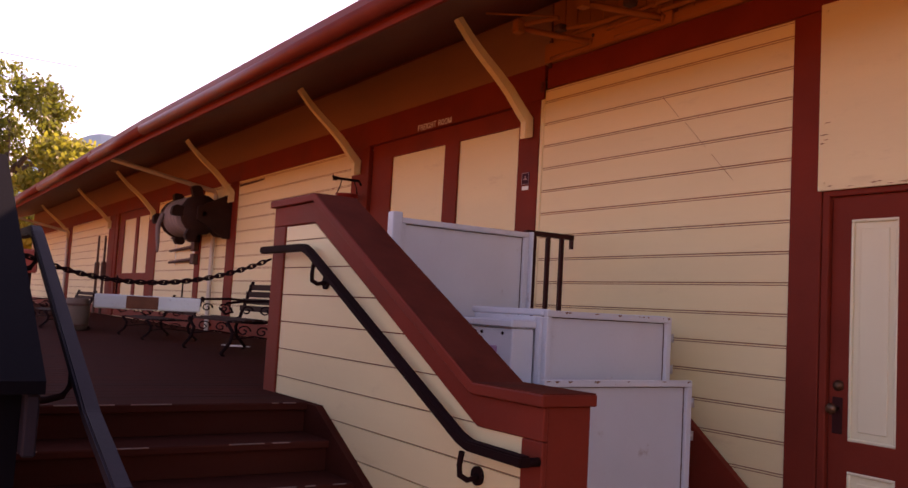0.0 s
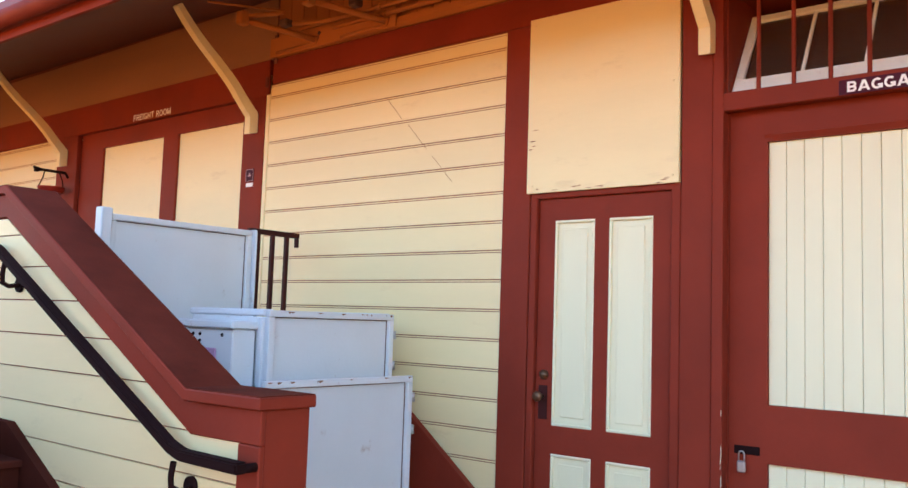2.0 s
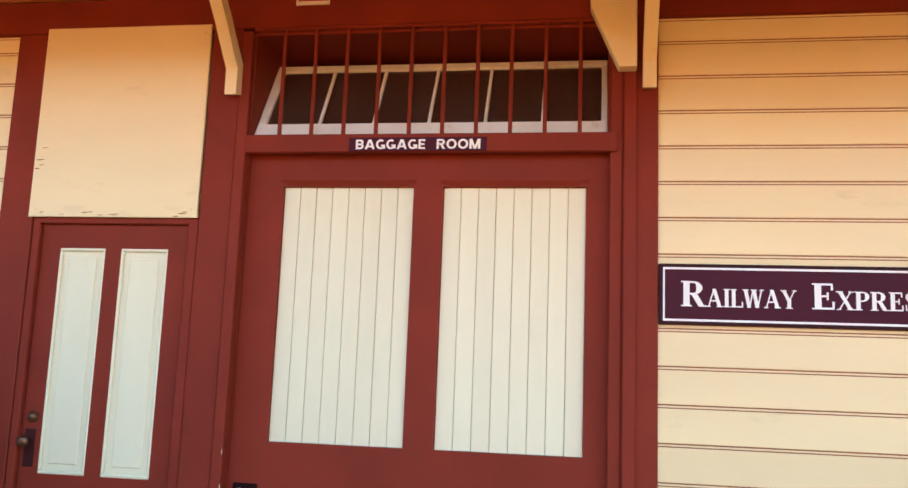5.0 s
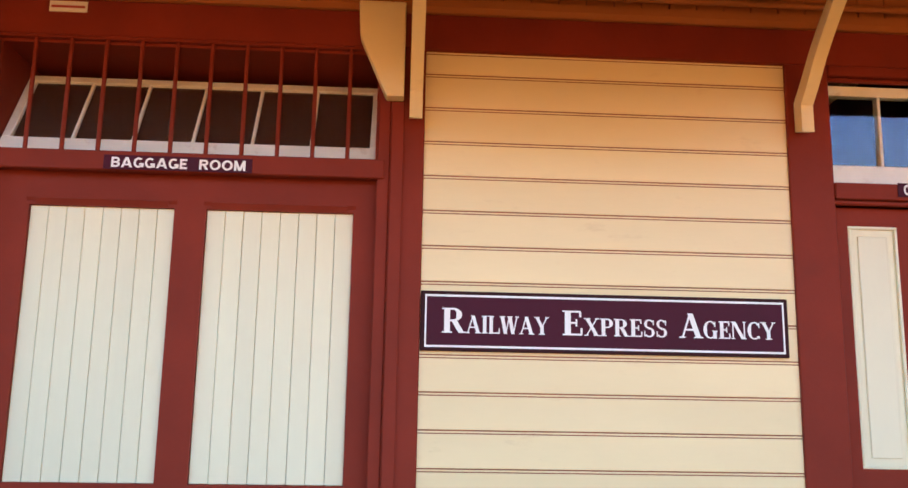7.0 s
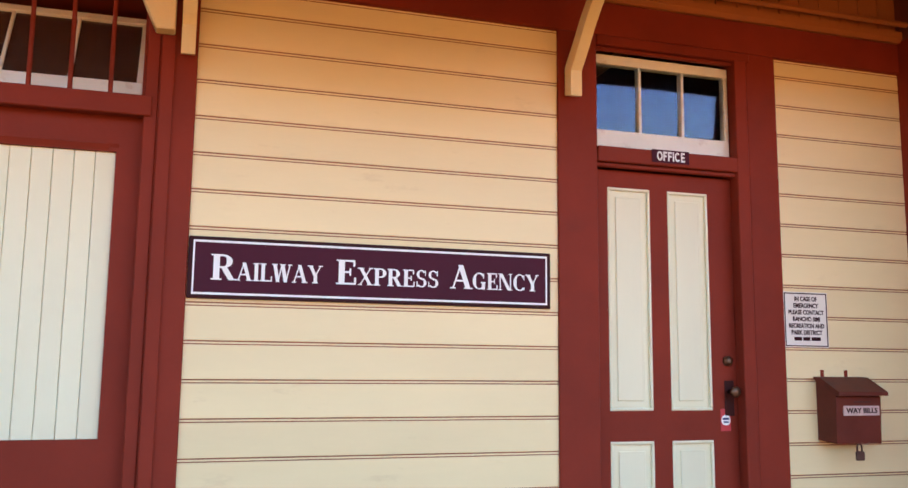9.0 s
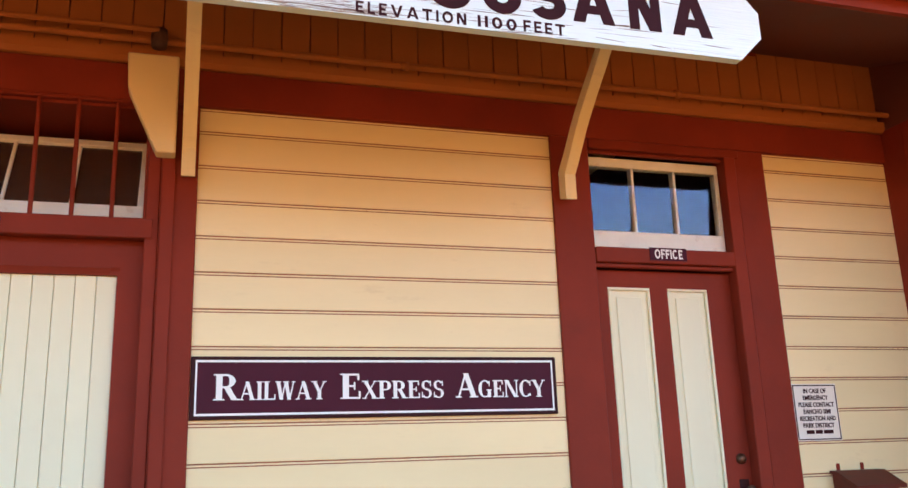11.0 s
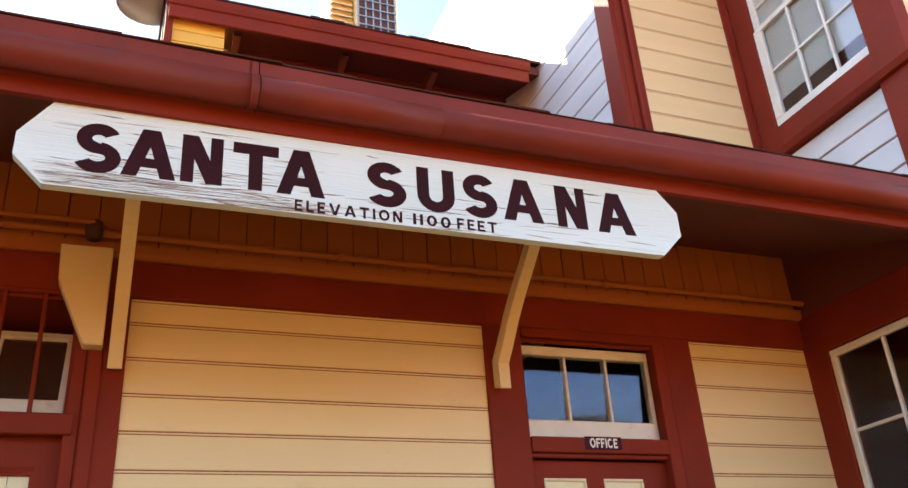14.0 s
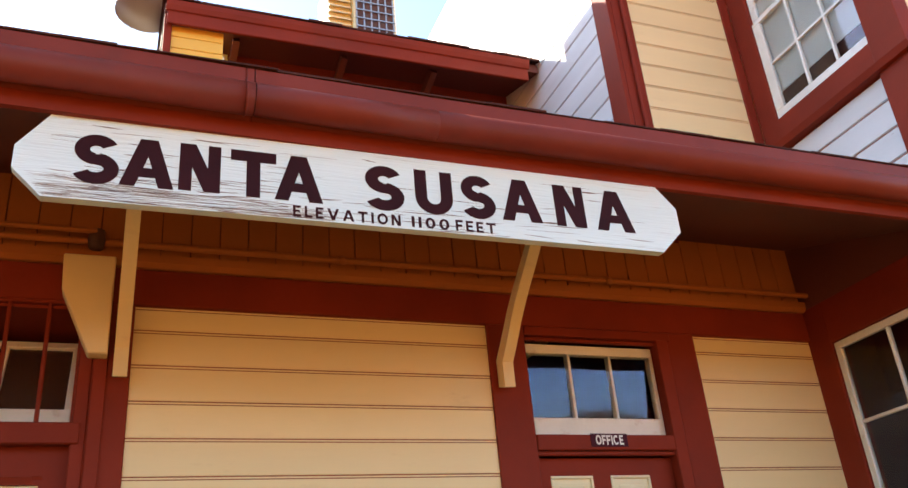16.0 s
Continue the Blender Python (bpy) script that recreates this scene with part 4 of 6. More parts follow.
bm = bmesh.new(); tube(bm, [(3.510, -0.15, 1.05)] + [(3.525 + 0.015 * math.cos(math.pi * k / 8), -0.15, 1.075 + 0.018 * math.sin(math.pi * k / 8)) for k in range(8, -1, -1)] + [(3.54, -0.15, 1.05)], 0.005)
part("shackle", bm, RUST, ml)
dr = thing("drain_label", "small white pipe label plate on the header band", "sign")
boxpart("plate", WHITE, dr, -1.84, -1.66, -0.04, -0.0345, 3.385, 3.44, 0)
bm = bmesh.new(); box(bm, -1.83, -1.67, -0.042, -0.0402, 3.405, 3.417); part("label_bar", bm, mat("red_ink", (0.4, 0.05, 0.05), 0.5), dr)

# ---- corbel and pipes under the eave ----
cb = thing("corbel", "cream painted wooden corbel beside the baggage door", "corbel")
bm = bmesh.new()
prism(bm, [(-0.335, 3.47), (-0.105, 3.47), (-0.105, 2.985), (-0.19, 2.985), (-0.325, 3.29)], "y", -0.13, -0.046)
bmesh.ops.bevel(bm, geom=bm.edges[:], offset=0.006, segments=1, affect="EDGES")
part("corbel_block", bm, CREAM, cb)
boxpart("pilaster_strip", BROWN, cb, -0.16, -0.1, -0.045, -0.029, 0.0, 2.99, 0.004)
pp = thing("conduit_pipe", "cream painted pipes strapped along the frieze under the eave", "pipe")
for y, z, r, x0, x1 in ((-0.095, 3.555, 0.017, -4.9, 4.3), (-0.15, 3.585, 0.013, -5.2, -0.2)):
    bm = bmesh.new(); tube(bm, [(x0, y, z), (x1, y, z)], r, 10); part("pipe_run", bm, ORANGE, pp)
    for x in (-4.4, -2.9, -1.2, 1.0, 2.6):
        if x < x1:
            bm = bmesh.new(); tube(bm, [(x - 0.02, y, z), (x + 0.02, y, z)], r + 0.006, 10); part("pipe_clip", bm, ORANGE, pp)
fb = thing("frieze_ledger", "flat ochre ledger board with bolts under the eave", "board")
boxpart("ledger", ORANGE, fb, -5.60, -4.30, -0.088, -0.071, 3.452, 3.60, 0.004)
for x in (-5.05, -4.42):
    bm = bmesh.new(); lathe(bm, [(0.014, 0.0), (0.014, -0.006), (0.006, -0.012), (0.001, -0.012)], (x, -0.088, 3.545), "y", 10); part("bolt_head", bm, RUST, fb)
jb = thing("junction_box", "tiny brown junction box at the top of the corner board", "junction box")
boxpart("box_body", BOXPAINT, jb, -5.692, -5.664, -0.045, -0.0205, 3.25, 3.33, 0.003)
vv = thing("pipe_brackets", "ochre painted strut brackets carrying pipes under the soffit", "pipe fittings")
for x0 in (-5.42, -4.72):       # sloping strut, ledge along the moulding, end block and a thin stay
    bm = bmesh.new(); tube(bm, [(x0, -0.46, 3.60), (x0 + 0.34, -0.10, 3.50)], 0.022, 6); part("strut", bm, ORANGE, vv)
    bm = bmesh.new(); tube(bm, [(x0, -0.46, 3.63), (x0 + 0.30, -0.36, 3.63)], 0.018, 6); part("strut", bm, ORANGE, vv)
    boxpart("end_block", ORANGE, vv, x0 - 0.035, x0 + 0.035, -0.52, -0.45, 3.56, 3.66, 0.008)
    bm = bmesh.new(); tube(bm, [(x0 - 0.10, -0.09, 3.475), (x0 + 0.34, -0.09, 3.475), (x0 + 0.36, -0.10, 3.52)], 0.014, 8); part("ledge_pipe", bm, ORANGE, vv)
    bm = bmesh.new(); tube(bm, [(x0 + 0.30, -0.36, 3.64), (x0 - 0.05, -0.75, 3.66)], 0.008, 6); part("stay", bm, ORANGE, vv)
    boxpart("coupling", RUST, vv, x0 + 0.22, x0 + 0.30, -0.34, -0.27, 3.55, 3.60, 0.01)
bm = bmesh.new(); tube(bm, [(-5.15, -0.28, 3.575), (-4.9, -0.2, 3.57), (-4.62, -0.15, 3.585)], 0.017, 8); part("pipe_piece", bm, ORANGE, vv)
boxpart("hanger_strap", SOFFIT, vv, -5.60, -5.565, -0.05, -0.036, 3.42, 3.64, 0.003)
bm = bmesh.new(); lathe(bm, [(0.01, -0.05), (0.035, -0.045), (0.04, 0.0), (0.035, 0.045), (0.01, 0.05)], (-0.2, -0.12, 3.555), "z", 12); part("valve_body", bm, RUST, vv)


# ---- projecting bay and upper storey ----
bay = thing("wall_bay", "red-brown and cream bay of the depot with tall sash windows", "wall", kind="structure")
def bayp(name, material, *b, bevel=0.004):
    return boxpart(name, material, bay, *b, bevel)


# ground floor flank, facing left, around a tall window
bayp("flank_panel", BROWN, 4.07, 4.2, -0.19, 0.0, 0.0, 3.47)
bayp("flank_panel", BROWN, 4.07, 4.2, -1.3, -1.02, 0.0, 3.47)
bayp("flank_panel", BROWN, 4.07, 4.2, -1.02, -0.19, 3.2, 3.47)
bayp("flank_panel", BROWN, 4.07, 4.2, -1.02, -0.19, 0.0, 1.2)
bm = bmesh.new(); prism(bm, [(-1.3, 3.47), (-1.3, 3.52), (0.0, 3.955), (0.0, 3.47)], "x", 4.076, 4.2); part("flank_frieze", bm, SOFFIT, bay)
bayp("bay_front", CREAM, 4.2, 8.5, -1.3, -1.15, 0.0, 3.55)
bw = thing("window_3", "white divided sash window in the flank of the bay", "window", kind="structure")
fixed_sash(bw, 2, 2, -1.015, -0.195, 2.2, 3.195, 4.085, 0.045, 0.045, 0.03, 0.02, "x")
fixed_sash(bw, 2, 2, -1.015, -0.195, 1.205, 2.198, 4.11, 0.045, 0.03, 0.07, 0.02, "x")
up = thing("wall_upper", "cream lapped board upper storey with red-brown corner boards", "wall", (0.06, 0, 0), kind="structure")


def upp(name, material, *b, bevel=0.004):
    return boxpart(name, material, up, *b, bevel)


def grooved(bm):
    """Flank board in the skylit white, whose groove floor shows worn wood."""
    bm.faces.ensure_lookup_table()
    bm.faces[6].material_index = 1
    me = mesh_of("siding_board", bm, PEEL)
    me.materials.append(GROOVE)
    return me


UZ0, UZ1 = 3.9, 8.2
upp("wall_core", CREAM, 3.02, 4.2, 0.02, 0.15, UZ0, UZ1, bevel=0)
upp("wall_core", CREAM, 3.02, 3.15, 0.15, 6.0, UZ0, UZ1, bevel=0)
UPITCH = 0.1875       # the upper boards are wider
siding(3.17, 4.02, 4.1, UZ1, 4.963, up, pitch=UPITCH)
z = 5.516 - 8 * UPITCH
while z < UZ1:      # boards of the side wall, facing left
    bm = bmesh.new()
    vs = [(3.02, z), (2.996, z), (2.992, z + 0.004), (2.992, z + UPITCH - 0.016), (3.001, z + UPITCH - 0.012), (3.001, z + UPITCH - 0.004), (3.006, z + UPITCH), (3.02, z + UPITCH)]
    prism(bm, vs, "y", 0.17, 6.0)
    part("siding_board", grooved(bm), None, up)
    z += UPITCH
upp("corner_board", BROWN, 2.985, 3.02, -0.02, 0.17, UZ0, UZ1)
upp("corner_board", BROWN, 3.0205, 3.17, -0.022, 0.02, UZ0, UZ1)
upp("corner_board", BROWN, 4.02, 4.1, -0.022, 0.02, UZ0, UZ1)
bm = bmesh.new(); tube(bm, [(3.10, -0.045, UZ0), (3.10, -0.045, UZ1)], 0.018, 8); part("downpipe", bm, BROWN, up)
# upper bay flank
upp("flank_core", CREAM, 4.115, 4.2, -1.3, 0.02, UZ0 - 0.4, 4.62, bevel=0)
upp("flank_core", BROWN, 4.115, 4.2, -1.3, 0.02, 6.1, UZ1, bevel=0)
upp("flank_post", BROWN, 4.095, 4.2, -0.195, -0.023, 4.62, UZ1)
upp("flank_post", BROWN, 4.075, 4.2, -1.32, -1.075, UZ0 - 0.4, UZ1)
upp("sill_board", BROWN, 4.085, 4.2, -1.075, -0.195, 4.66, 4.862)
bm = bmesh.new(); prism(bm, [(4.04, 4.62), (4.2, 4.62), (4.2, 4.66), (4.02, 4.66)], "y", -1.36, -0.023); part("sill_ledge", bm, BROWN, up)
z = 4.455 - 5 * UPITCH
while z < 4.61:
    bm = bmesh.new()
    t = min(z + UPITCH, 4.62)
    prism(bm, [(4.116, z), (4.104, z), (4.100, z + 0.004), (4.100, t - 0.016), (4.109, t - 0.012), (4.109, t - 0.004), (4.116, t)], "y", -1.14, -0.023)
    part("siding_board", grooved(bm), None, up)
    z += UPITCH
upp("bay_front", CREAM, 4.2, 8.5, -1.3, -1.15, 3.4, UZ1, bevel=0)
uw = thing("window_4", "white six-pane upper sash window with a drawn blind", "window", (0.06, 0, 0), kind="structure")
fixed_sash(uw, 3, 2, -1.15, -0.197, 4.865, 5.71, 4.105, 0.078, 0.03, 0.07, 0.022, "x")
fixed_sash(uw, 3, 2, -1.15, -0.197, 5.712, 6.1, 4.125, 0.06, 0.03, 0.03, 0.022, "x")
boxpart("blind", mat("pale_blind", (0.80, 0.76, 0.70), 0.8, vary=0.05), uw, 4.150, 4.155, -1.1, -0.26, 5.075, 6.1, 0)
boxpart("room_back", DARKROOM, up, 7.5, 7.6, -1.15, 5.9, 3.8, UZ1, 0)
boxpart("roof_cap", SHINGLE, up, 2.995, 8.9, -1.8, 6.4, UZ1, UZ1 + 0.12, 0)

# raised section with its own eave, left of the upper storey
ds = thing("dormer", "low raised roof section with brown eave and cream boarded wall", "dormer", kind="structure")
boxpart("dormer_wall", BROWN, ds, 0.13, 3.043, 1.75, 1.9, 4.3, 6.25, 0)
for k in range(12):
    bm = bmesh.new(); prism(bm, [(y + 1.735, z) for y, z in board_profile(4.35 + k * PITCH, 4.35 + (k + 1) * PITCH)], "x", 0.13, 0.56); part("siding_board", bm, CREAM, ds)
    bm = bmesh.new(); prism(bm, [(y + 1.735, z) for y, z in board_profile(4.35 + k * PITCH, 4.35 + (k + 1) * PITCH)], "x", 0.562, 3.043); part("siding_board", bm, BROWN, ds)
boxpart("dormer_side", CREAM, ds, 0.13, 0.25, 1.9, 6.0, 4.3, 6.25, 0)
bm = bmesh.new(); prism(bm, [(1.09, 6.015), (1.09, 6.095), (4.0, 6.995), (4.0, 6.915)], "x", 0.04, 3.043); part("dormer_roof", bm, SOFFIT, ds)
bm = bmesh.new(); prism(bm, [(1.04, 6.097), (1.04, 6.122), (4.0, 7.037), (4.0, 7.012)], "x", 0.02, 3.043); part("shingle_layer", bm, SHINGLE, ds)
boxpart("eave_fascia", BROWN, ds, 0.06, 2.93, 1.06, 1.085, 5.90, 6.09, 0.004)
bm = bmesh.new(); prism(bm, [(1.0595, 6.005), (1.047, 6.012), (1.035, 6.05), (1.03, 6.09), (1.0595, 6.095)], "x", 0.05, 2.94); part("drip_board", bm, BROWN, ds)
for k in range(11):
    x = 0.02 + k * 0.265
    boxpart("shingle", SHINGLE, ds, x, x + 0.262, 1.018 + 0.005 * ((k * 3) % 4), 1.2, 6.0975 + 0.003 * (k % 2), 6.112 + 0.004 * ((k * 5) % 3), 0.002)
boxpart("corner_board", PALE, ds, 0.09, 0.129, 1.70, 1.78, 4.4, 6.24, 0.003)
for x in (0.58, 1.43, 2.19):
    bm = bmesh.new(); prism(bm, [(1.30, 6.02), (1.36, 6.095), (1.735, 5.99), (1.735, 5.92)], "x", x - 0.025, x + 0.025); part("eave_brace", bm, SOFFIT, ds)
# warm sunlight on cream boards, put into a saturated yellow base colour
YELLOW = mat("sunlit_yellow_boards", (0.86, 0.50, 0.07), 0.5, vary=0.1, scale=2, stretch=(0.2, 1, 1), stain=(0.4, 0.18, 0.03), stain_amount=0.4, stain_scale=6)
for k in range(5):
    z = 5.44 + k * 0.1
    bm = bmesh.new(); prism(bm, [(1.15, z), (1.134, z), (1.13, z + 0.004), (1.13, z + 0.092), (1.136, z + 0.098), (1.15, z + 0.098)], "x", 0.10, 0.465); part("end_board", bm, YELLOW, ds, "boards at the eave end, sunlight painted in as yellow")
boxpart("end_post", BROWN, ds, 0.045, 0.0985, 1.10, 1.18, 5.2, 6.09, 0.004)
boxpart("end_edge", PALE, ds, 0.466, 0.478, 1.128, 1.15, 5.44, 5.72, 0.002)
ac = thing("roof_cooler", "cream roof unit with louvred side and gridded metal face", "roof unit", (1.78, 1.75, 6.29))
boxpart("unit_body", CREAM, ac, -0.19, 0.19, -0.2, 0.3, -0.06, 0.85, 0.01)
boxpart("unit_grille", RUST, ac, -0.17, 0.17, -0.206, -0.201, 0.02, 0.7, 0)
for k in range(6):
    boxpart("grille_bar", STEEL, ac, -0.175 + k * 0.066, -0.163 + k * 0.066, -0.214, -0.207, 0.02, 0.7, 0)
for k in range(8):
    boxpart("grille_bar", STEEL, ac, -0.175, 0.175, -0.222, -0.2145, 0.02 + k * 0.09, 0.03 + k * 0.09, 0)
boxpart("side_casing", CREAM, ac, -0.40, -0.192, -0.12, 0.25, -0.06, 0.85, 0.01)
for k in range(12):
    bm = bmesh.new(); prism(bm, [(-0.16, 0.0), (-0.122, 0.03), (-0.122, 0.045), (-0.16, 0.012)], "x", -0.395, -0.20)
    part("louvre_slat", bm, CREAM, ac).location = (0, 0, k * 0.065)
ve = thing("roof_vent", "grey round metal hood on a bent pipe above the eave", "vent")
bm = bmesh.new(); lathe(bm, [(0.02, 6.40), (0.24, 6.40), (0.235, 6.46), (0.05, 6.56), (0.03, 6.62), (0.002, 6.62)], (-0.08, 1.6, 0), "z", 24); part("vent_hood", bm, HOODGREY, ve)
bm = bmesh.new(); tube(bm, [(-0.08, 1.6, 6.60), (-0.08, 1.62, 6.72), (-0.04, 1.72, 6.80), (0.08, 1.85, 6.80), (0.12, 1.9, 6.72), (0.12, 1.9, 6.40)], 0.022, 8); part("bent_pipe", bm, HOODGREY, ve)

# close the building behind
boxpart("wall_back", CREAM, wall, -34.0, 8.5, 10.0, 10.15, 0, 4.0, 0)
boxpart("wall_end", CREAM, wall, -34.0, -33.85, 0.16, 10.0, 0, 4.0, 0); boxpart("wall_end", CREAM, wall, 8.35, 8.5, -1.15, 10.0, 0, 4.0, 0)
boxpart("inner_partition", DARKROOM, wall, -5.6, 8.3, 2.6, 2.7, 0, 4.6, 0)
bm = bmesh.new(); prism(bm, [(4.98, 5.55), (4.98, 5.80), (11.6, 3.60), (11.6, 3.45)], "x", -34.0, 8.5); part("roof_slope", bm, SHINGLE, roof)

# ---- platform deck, stairs and knee walls ----
deck = thing("platform_deck", "dark red-brown painted plank deck of the freight platform", "deck", kind="structure")
boxpart("deck_body", BROWN, deck, -33.8, -5.07, -2.2, -0.036, 0.0, DECK_Z - 0.035, 0)
boxpart("deck_body", BROWN, deck, -33.8, -4.54, -4.1, -2.2005, 0.0, DECK_Z - 0.036, 0)
RUN, RISE = 0.28, 1.0 / 7
plank = bmesh.new(); box(plank, 0.0015, 0.1385, -3.75, -0.04, DECK_Z - 0.034, DECK_Z, 0.003)
plank_mesh = mesh_of("deck_plank", plank, DECK)
k = 0
x = -5.07
while x > -20:
    ob = part("deck_plank", plank_mesh, DECK, deck); ob.location = (x - 0.14, -0.0, 0.0)
    x -= 0.14; k += 1
bm = bmesh.new()
while x > -33.6:
    box(bm, x - 0.1385, x, -3.75, -0.04, DECK_Z - 0.034, DECK_Z); x -= 0.14
tagged(part("far_planks", bm, DECK, deck), kind="stuff")
bm = bmesh.new(); box(bm, -4.66, -4.475, -3.8, -2.36, DECK_Z - 0.034, DECK_Z + 0.004, 0.006); part("deck_nosing", bm, DECK, deck)
for k in range(3):
    boxpart("deck_plank", DECK, deck, -5.065 + k * 0.134, -4.937 + k * 0.134, -3.8, -2.20, DECK_Z - 0.034, DECK_Z, 0.003)
st = thing("stairs", "dark red-brown wooden stairs up to the platform deck", "stairs", kind="structure")
for k in range(1, 7):
    z, xe = DECK_Z - k * RISE, -4.5 + k * RUN
    boxpart("tread", DECK, st, xe - RUN - 0.02, xe + 0.025, -3.8, -2.36, z - 0.035, z, 0.006)
    boxpart("riser", DECK, st, xe - 0.025, xe, -3.79, -2.37, max(0.0, z - RISE), z - 0.0355, 0.002)
rng = random.Random(11)
# broken paler lines along the front edges of the treads
NOSEPALE = mat("pale_nosing_line", (0.24, 0.14, 0.11), 0.8, vary=0.3, scale=8)
for k in range(0, 7):
    z, xe = DECK_Z - k * RISE + (0.004 if k == 0 else 0.0), -4.5 + k * RUN
    y = -3.78
    while y < -2.45:
        ln = rng.uniform(0.03, 0.22)
        if rng.random() < 0.6:
            boxpart("worn_edge", NOSEPALE, st, xe + 0.0185, xe + 0.0262, y, min(y + ln, -2.40), z - 0.0035, z + 0.0006, 0)
        y += ln + rng.uniform(0.02, 0.1)
boxpart("riser", DECK, st, -4.525, -4.5, -3.79, -2.37, DECK_Z - RISE, DECK_Z - 0.036, 0.002)
bm = bmesh.new(); prism(bm, [(-4.5, 1.0), (-4.38, 1.0), (-2.70, 0.14), (-2.70, -0.02), (-2.9, -0.02), (-4.5, 0.80)], "y", -2.395, -2.352); part("stair_skirt", bm, DECK, st)


def knee_wall(y_face, inner, parent_label, off=0.085):
    """A sloped guard wall beside the stairs: cream boards framed in brown under a brown cap. inner: +1 when the stairs lie towards -y."""
    th = thing("knee_wall", parent_label, "stair wall", (0, y_face, 0))
    T = 0.2 * inner
    def lay(name, outline, material, a, b, lab=""):
        bm = bmesh.new()
        prism(bm, outline, "y", min(a, b), max(a, b))
        bmesh.ops.bevel(bm, geom=bm.edges[:], offset=0.004, segments=1, affect="EDGES")
        return part(name, bm, material, th, lab)
    lay("wall_body", [(-5.15, 0.0), (-5.15, 2.0365), (-4.602, 2.0365), (-3.067, 1.2015), (-2.66, 1.2015), (-2.66, 0.0)], BROWN, 0.008 * inner, T)
    # boards, clipped to the slope
    hgt = 0.149
    zz = 1.545 - 11 * hgt
    while zz < 1.92:
        z1 = min(zz + hgt - 0.006, 1.92)
        def xr(h):
            return -2.77 if h <= 1.085 else -3.04 - (h - 1.085) * (1.56 / 0.83)
        zz0, zz = zz, max(zz, 0.0)
        pts = [(-4.99, zz), (xr(zz), zz)]
        if zz < 1.085 < z1:
            pts += [(-2.77, 1.085), (-3.04, 1.085)]
        pts += [(xr(z1), z1), (-4.99, z1)]
        if xr(z1) > -4.97:
            bm = bmesh.new(); prism(bm, pts, "y", min(-0.004 * inner, 0.0078 * inner), max(-0.004 * inner, 0.0078 * inner)); part("siding_board", bm, CREAM, th)
        zz = zz0 + hgt
    f0, f1 = -0.014 * inner, 0.0078 * inner
    lay("corner_stile", [(-5.16, 0.0), (-5.16, 1.925), (-4.995, 1.925), (-4.995, 0.0)], BROWN, f0, f1)
    lay("newel_face", [(-2.77, 0.0), (-2.77, 1.085), (-2.655, 1.085), (-2.655, 0.0)], BROWN, f0, f1)
    lay("top_rail", [(-5.16, 1.926), (-5.16, 2.035), (-4.606, 2.035), (-3.07, 1.2), (-2.655, 1.2), (-2.655, 1.086), (-3.04, 1.086), (-4.60, 1.926)], BROWN, f0, f1)
    c0, c1 = -0.035 * inner, T + 0.01 * inner
    lay("cap", [(-5.19, 2.037), (-5.19, 2.075), (-4.586, 2.075), (-3.055, 1.243), (-2.64, 1.243), (-2.64, 1.202), (-3.065, 1.202), (-4.601, 2.037)], BROWN, c0, c1)
    bm = bmesh.new()
    prism(bm, [(-5.185, 2.0755), (-5.185, 2.079), (-4.585, 2.079), (-3.055, 1.247), (-2.645, 1.247), (-2.645, 1.2435), (-3.055, 1.2435), (-4.586, 2.0755)], "y", min(c0 + 0.004 * inner, c1 - 0.004 * inner), max(c0 + 0.004 * inner, c1 - 0.004 * inner))
    part("cap_top", bm, CAPDARK, th, "top face of the cap, darker brown than its sides")
    # handrail on brackets
    rail = bmesh.new()
    yr = -off * inner
    line = [(-5.12, 1.785), (-4.55, 1.785), (-4.47, 1.757), (-3.04, 1.05), (-2.97, 1.03), (-2.65, 1.025)]
    prism(rail, [(x, z + 0.019) for x, z in line] + [(x, z - 0.019) for x, z in line[::-1]], "y", yr - 0.024, yr + 0.024)
    bmesh.ops.bevel(rail, geom=rail.edges[:], offset=0.006, segments=2, affect="EDGES")
    r = part("handrail", rail, BLACK, th, "black iron handrail")
    for x, z in ((-4.42, 1.70), (-3.02, 1.0)):
        b = bmesh.new()
        tube(b, [(x, yr, z), (x - 0.012, yr, z - 0.05), (x - 0.006, yr, z - 0.085), (x + 0.012, yr + 0.02 * inner, z - 0.10), (x + 0.02, yr + 0.05 * inner, z - 0.095), (x, -0.006 * inner, z - 0.09)], 0.011, 8)
        part("rail_bracket", b, BLACK, r)
        b = bmesh.new(); lathe(b, [(0.035, -0.006), (0.035, 0.006), (0.02, 0.012)], (x, -0.012 * inner, z - 0.09), "y", 16); part("bracket_plate", b, BLACK, r)
    b = bmesh.new(); tube(b, [(-2.67, yr, 1.02), (-2.67, -0.016 * inner, 1.02)], 0.016, 8); part("rail_end", b, BLACK, r)
    return th


knee_wall(-2.35, 1, "sloped stair wall of cream boards with red-brown cap and black handrail")
# the guard's deep shade is put into these two near-black colours
SHADEBLACK = mat("deep_shade_black", (0.005, 0.004, 0.006), 0.7, vary=0.25, spec=0.03)
PLANK = mat("violet_shade_black", (0.022, 0.016, 0.022), 0.6, vary=0.3, scale=5, spec=0.08)


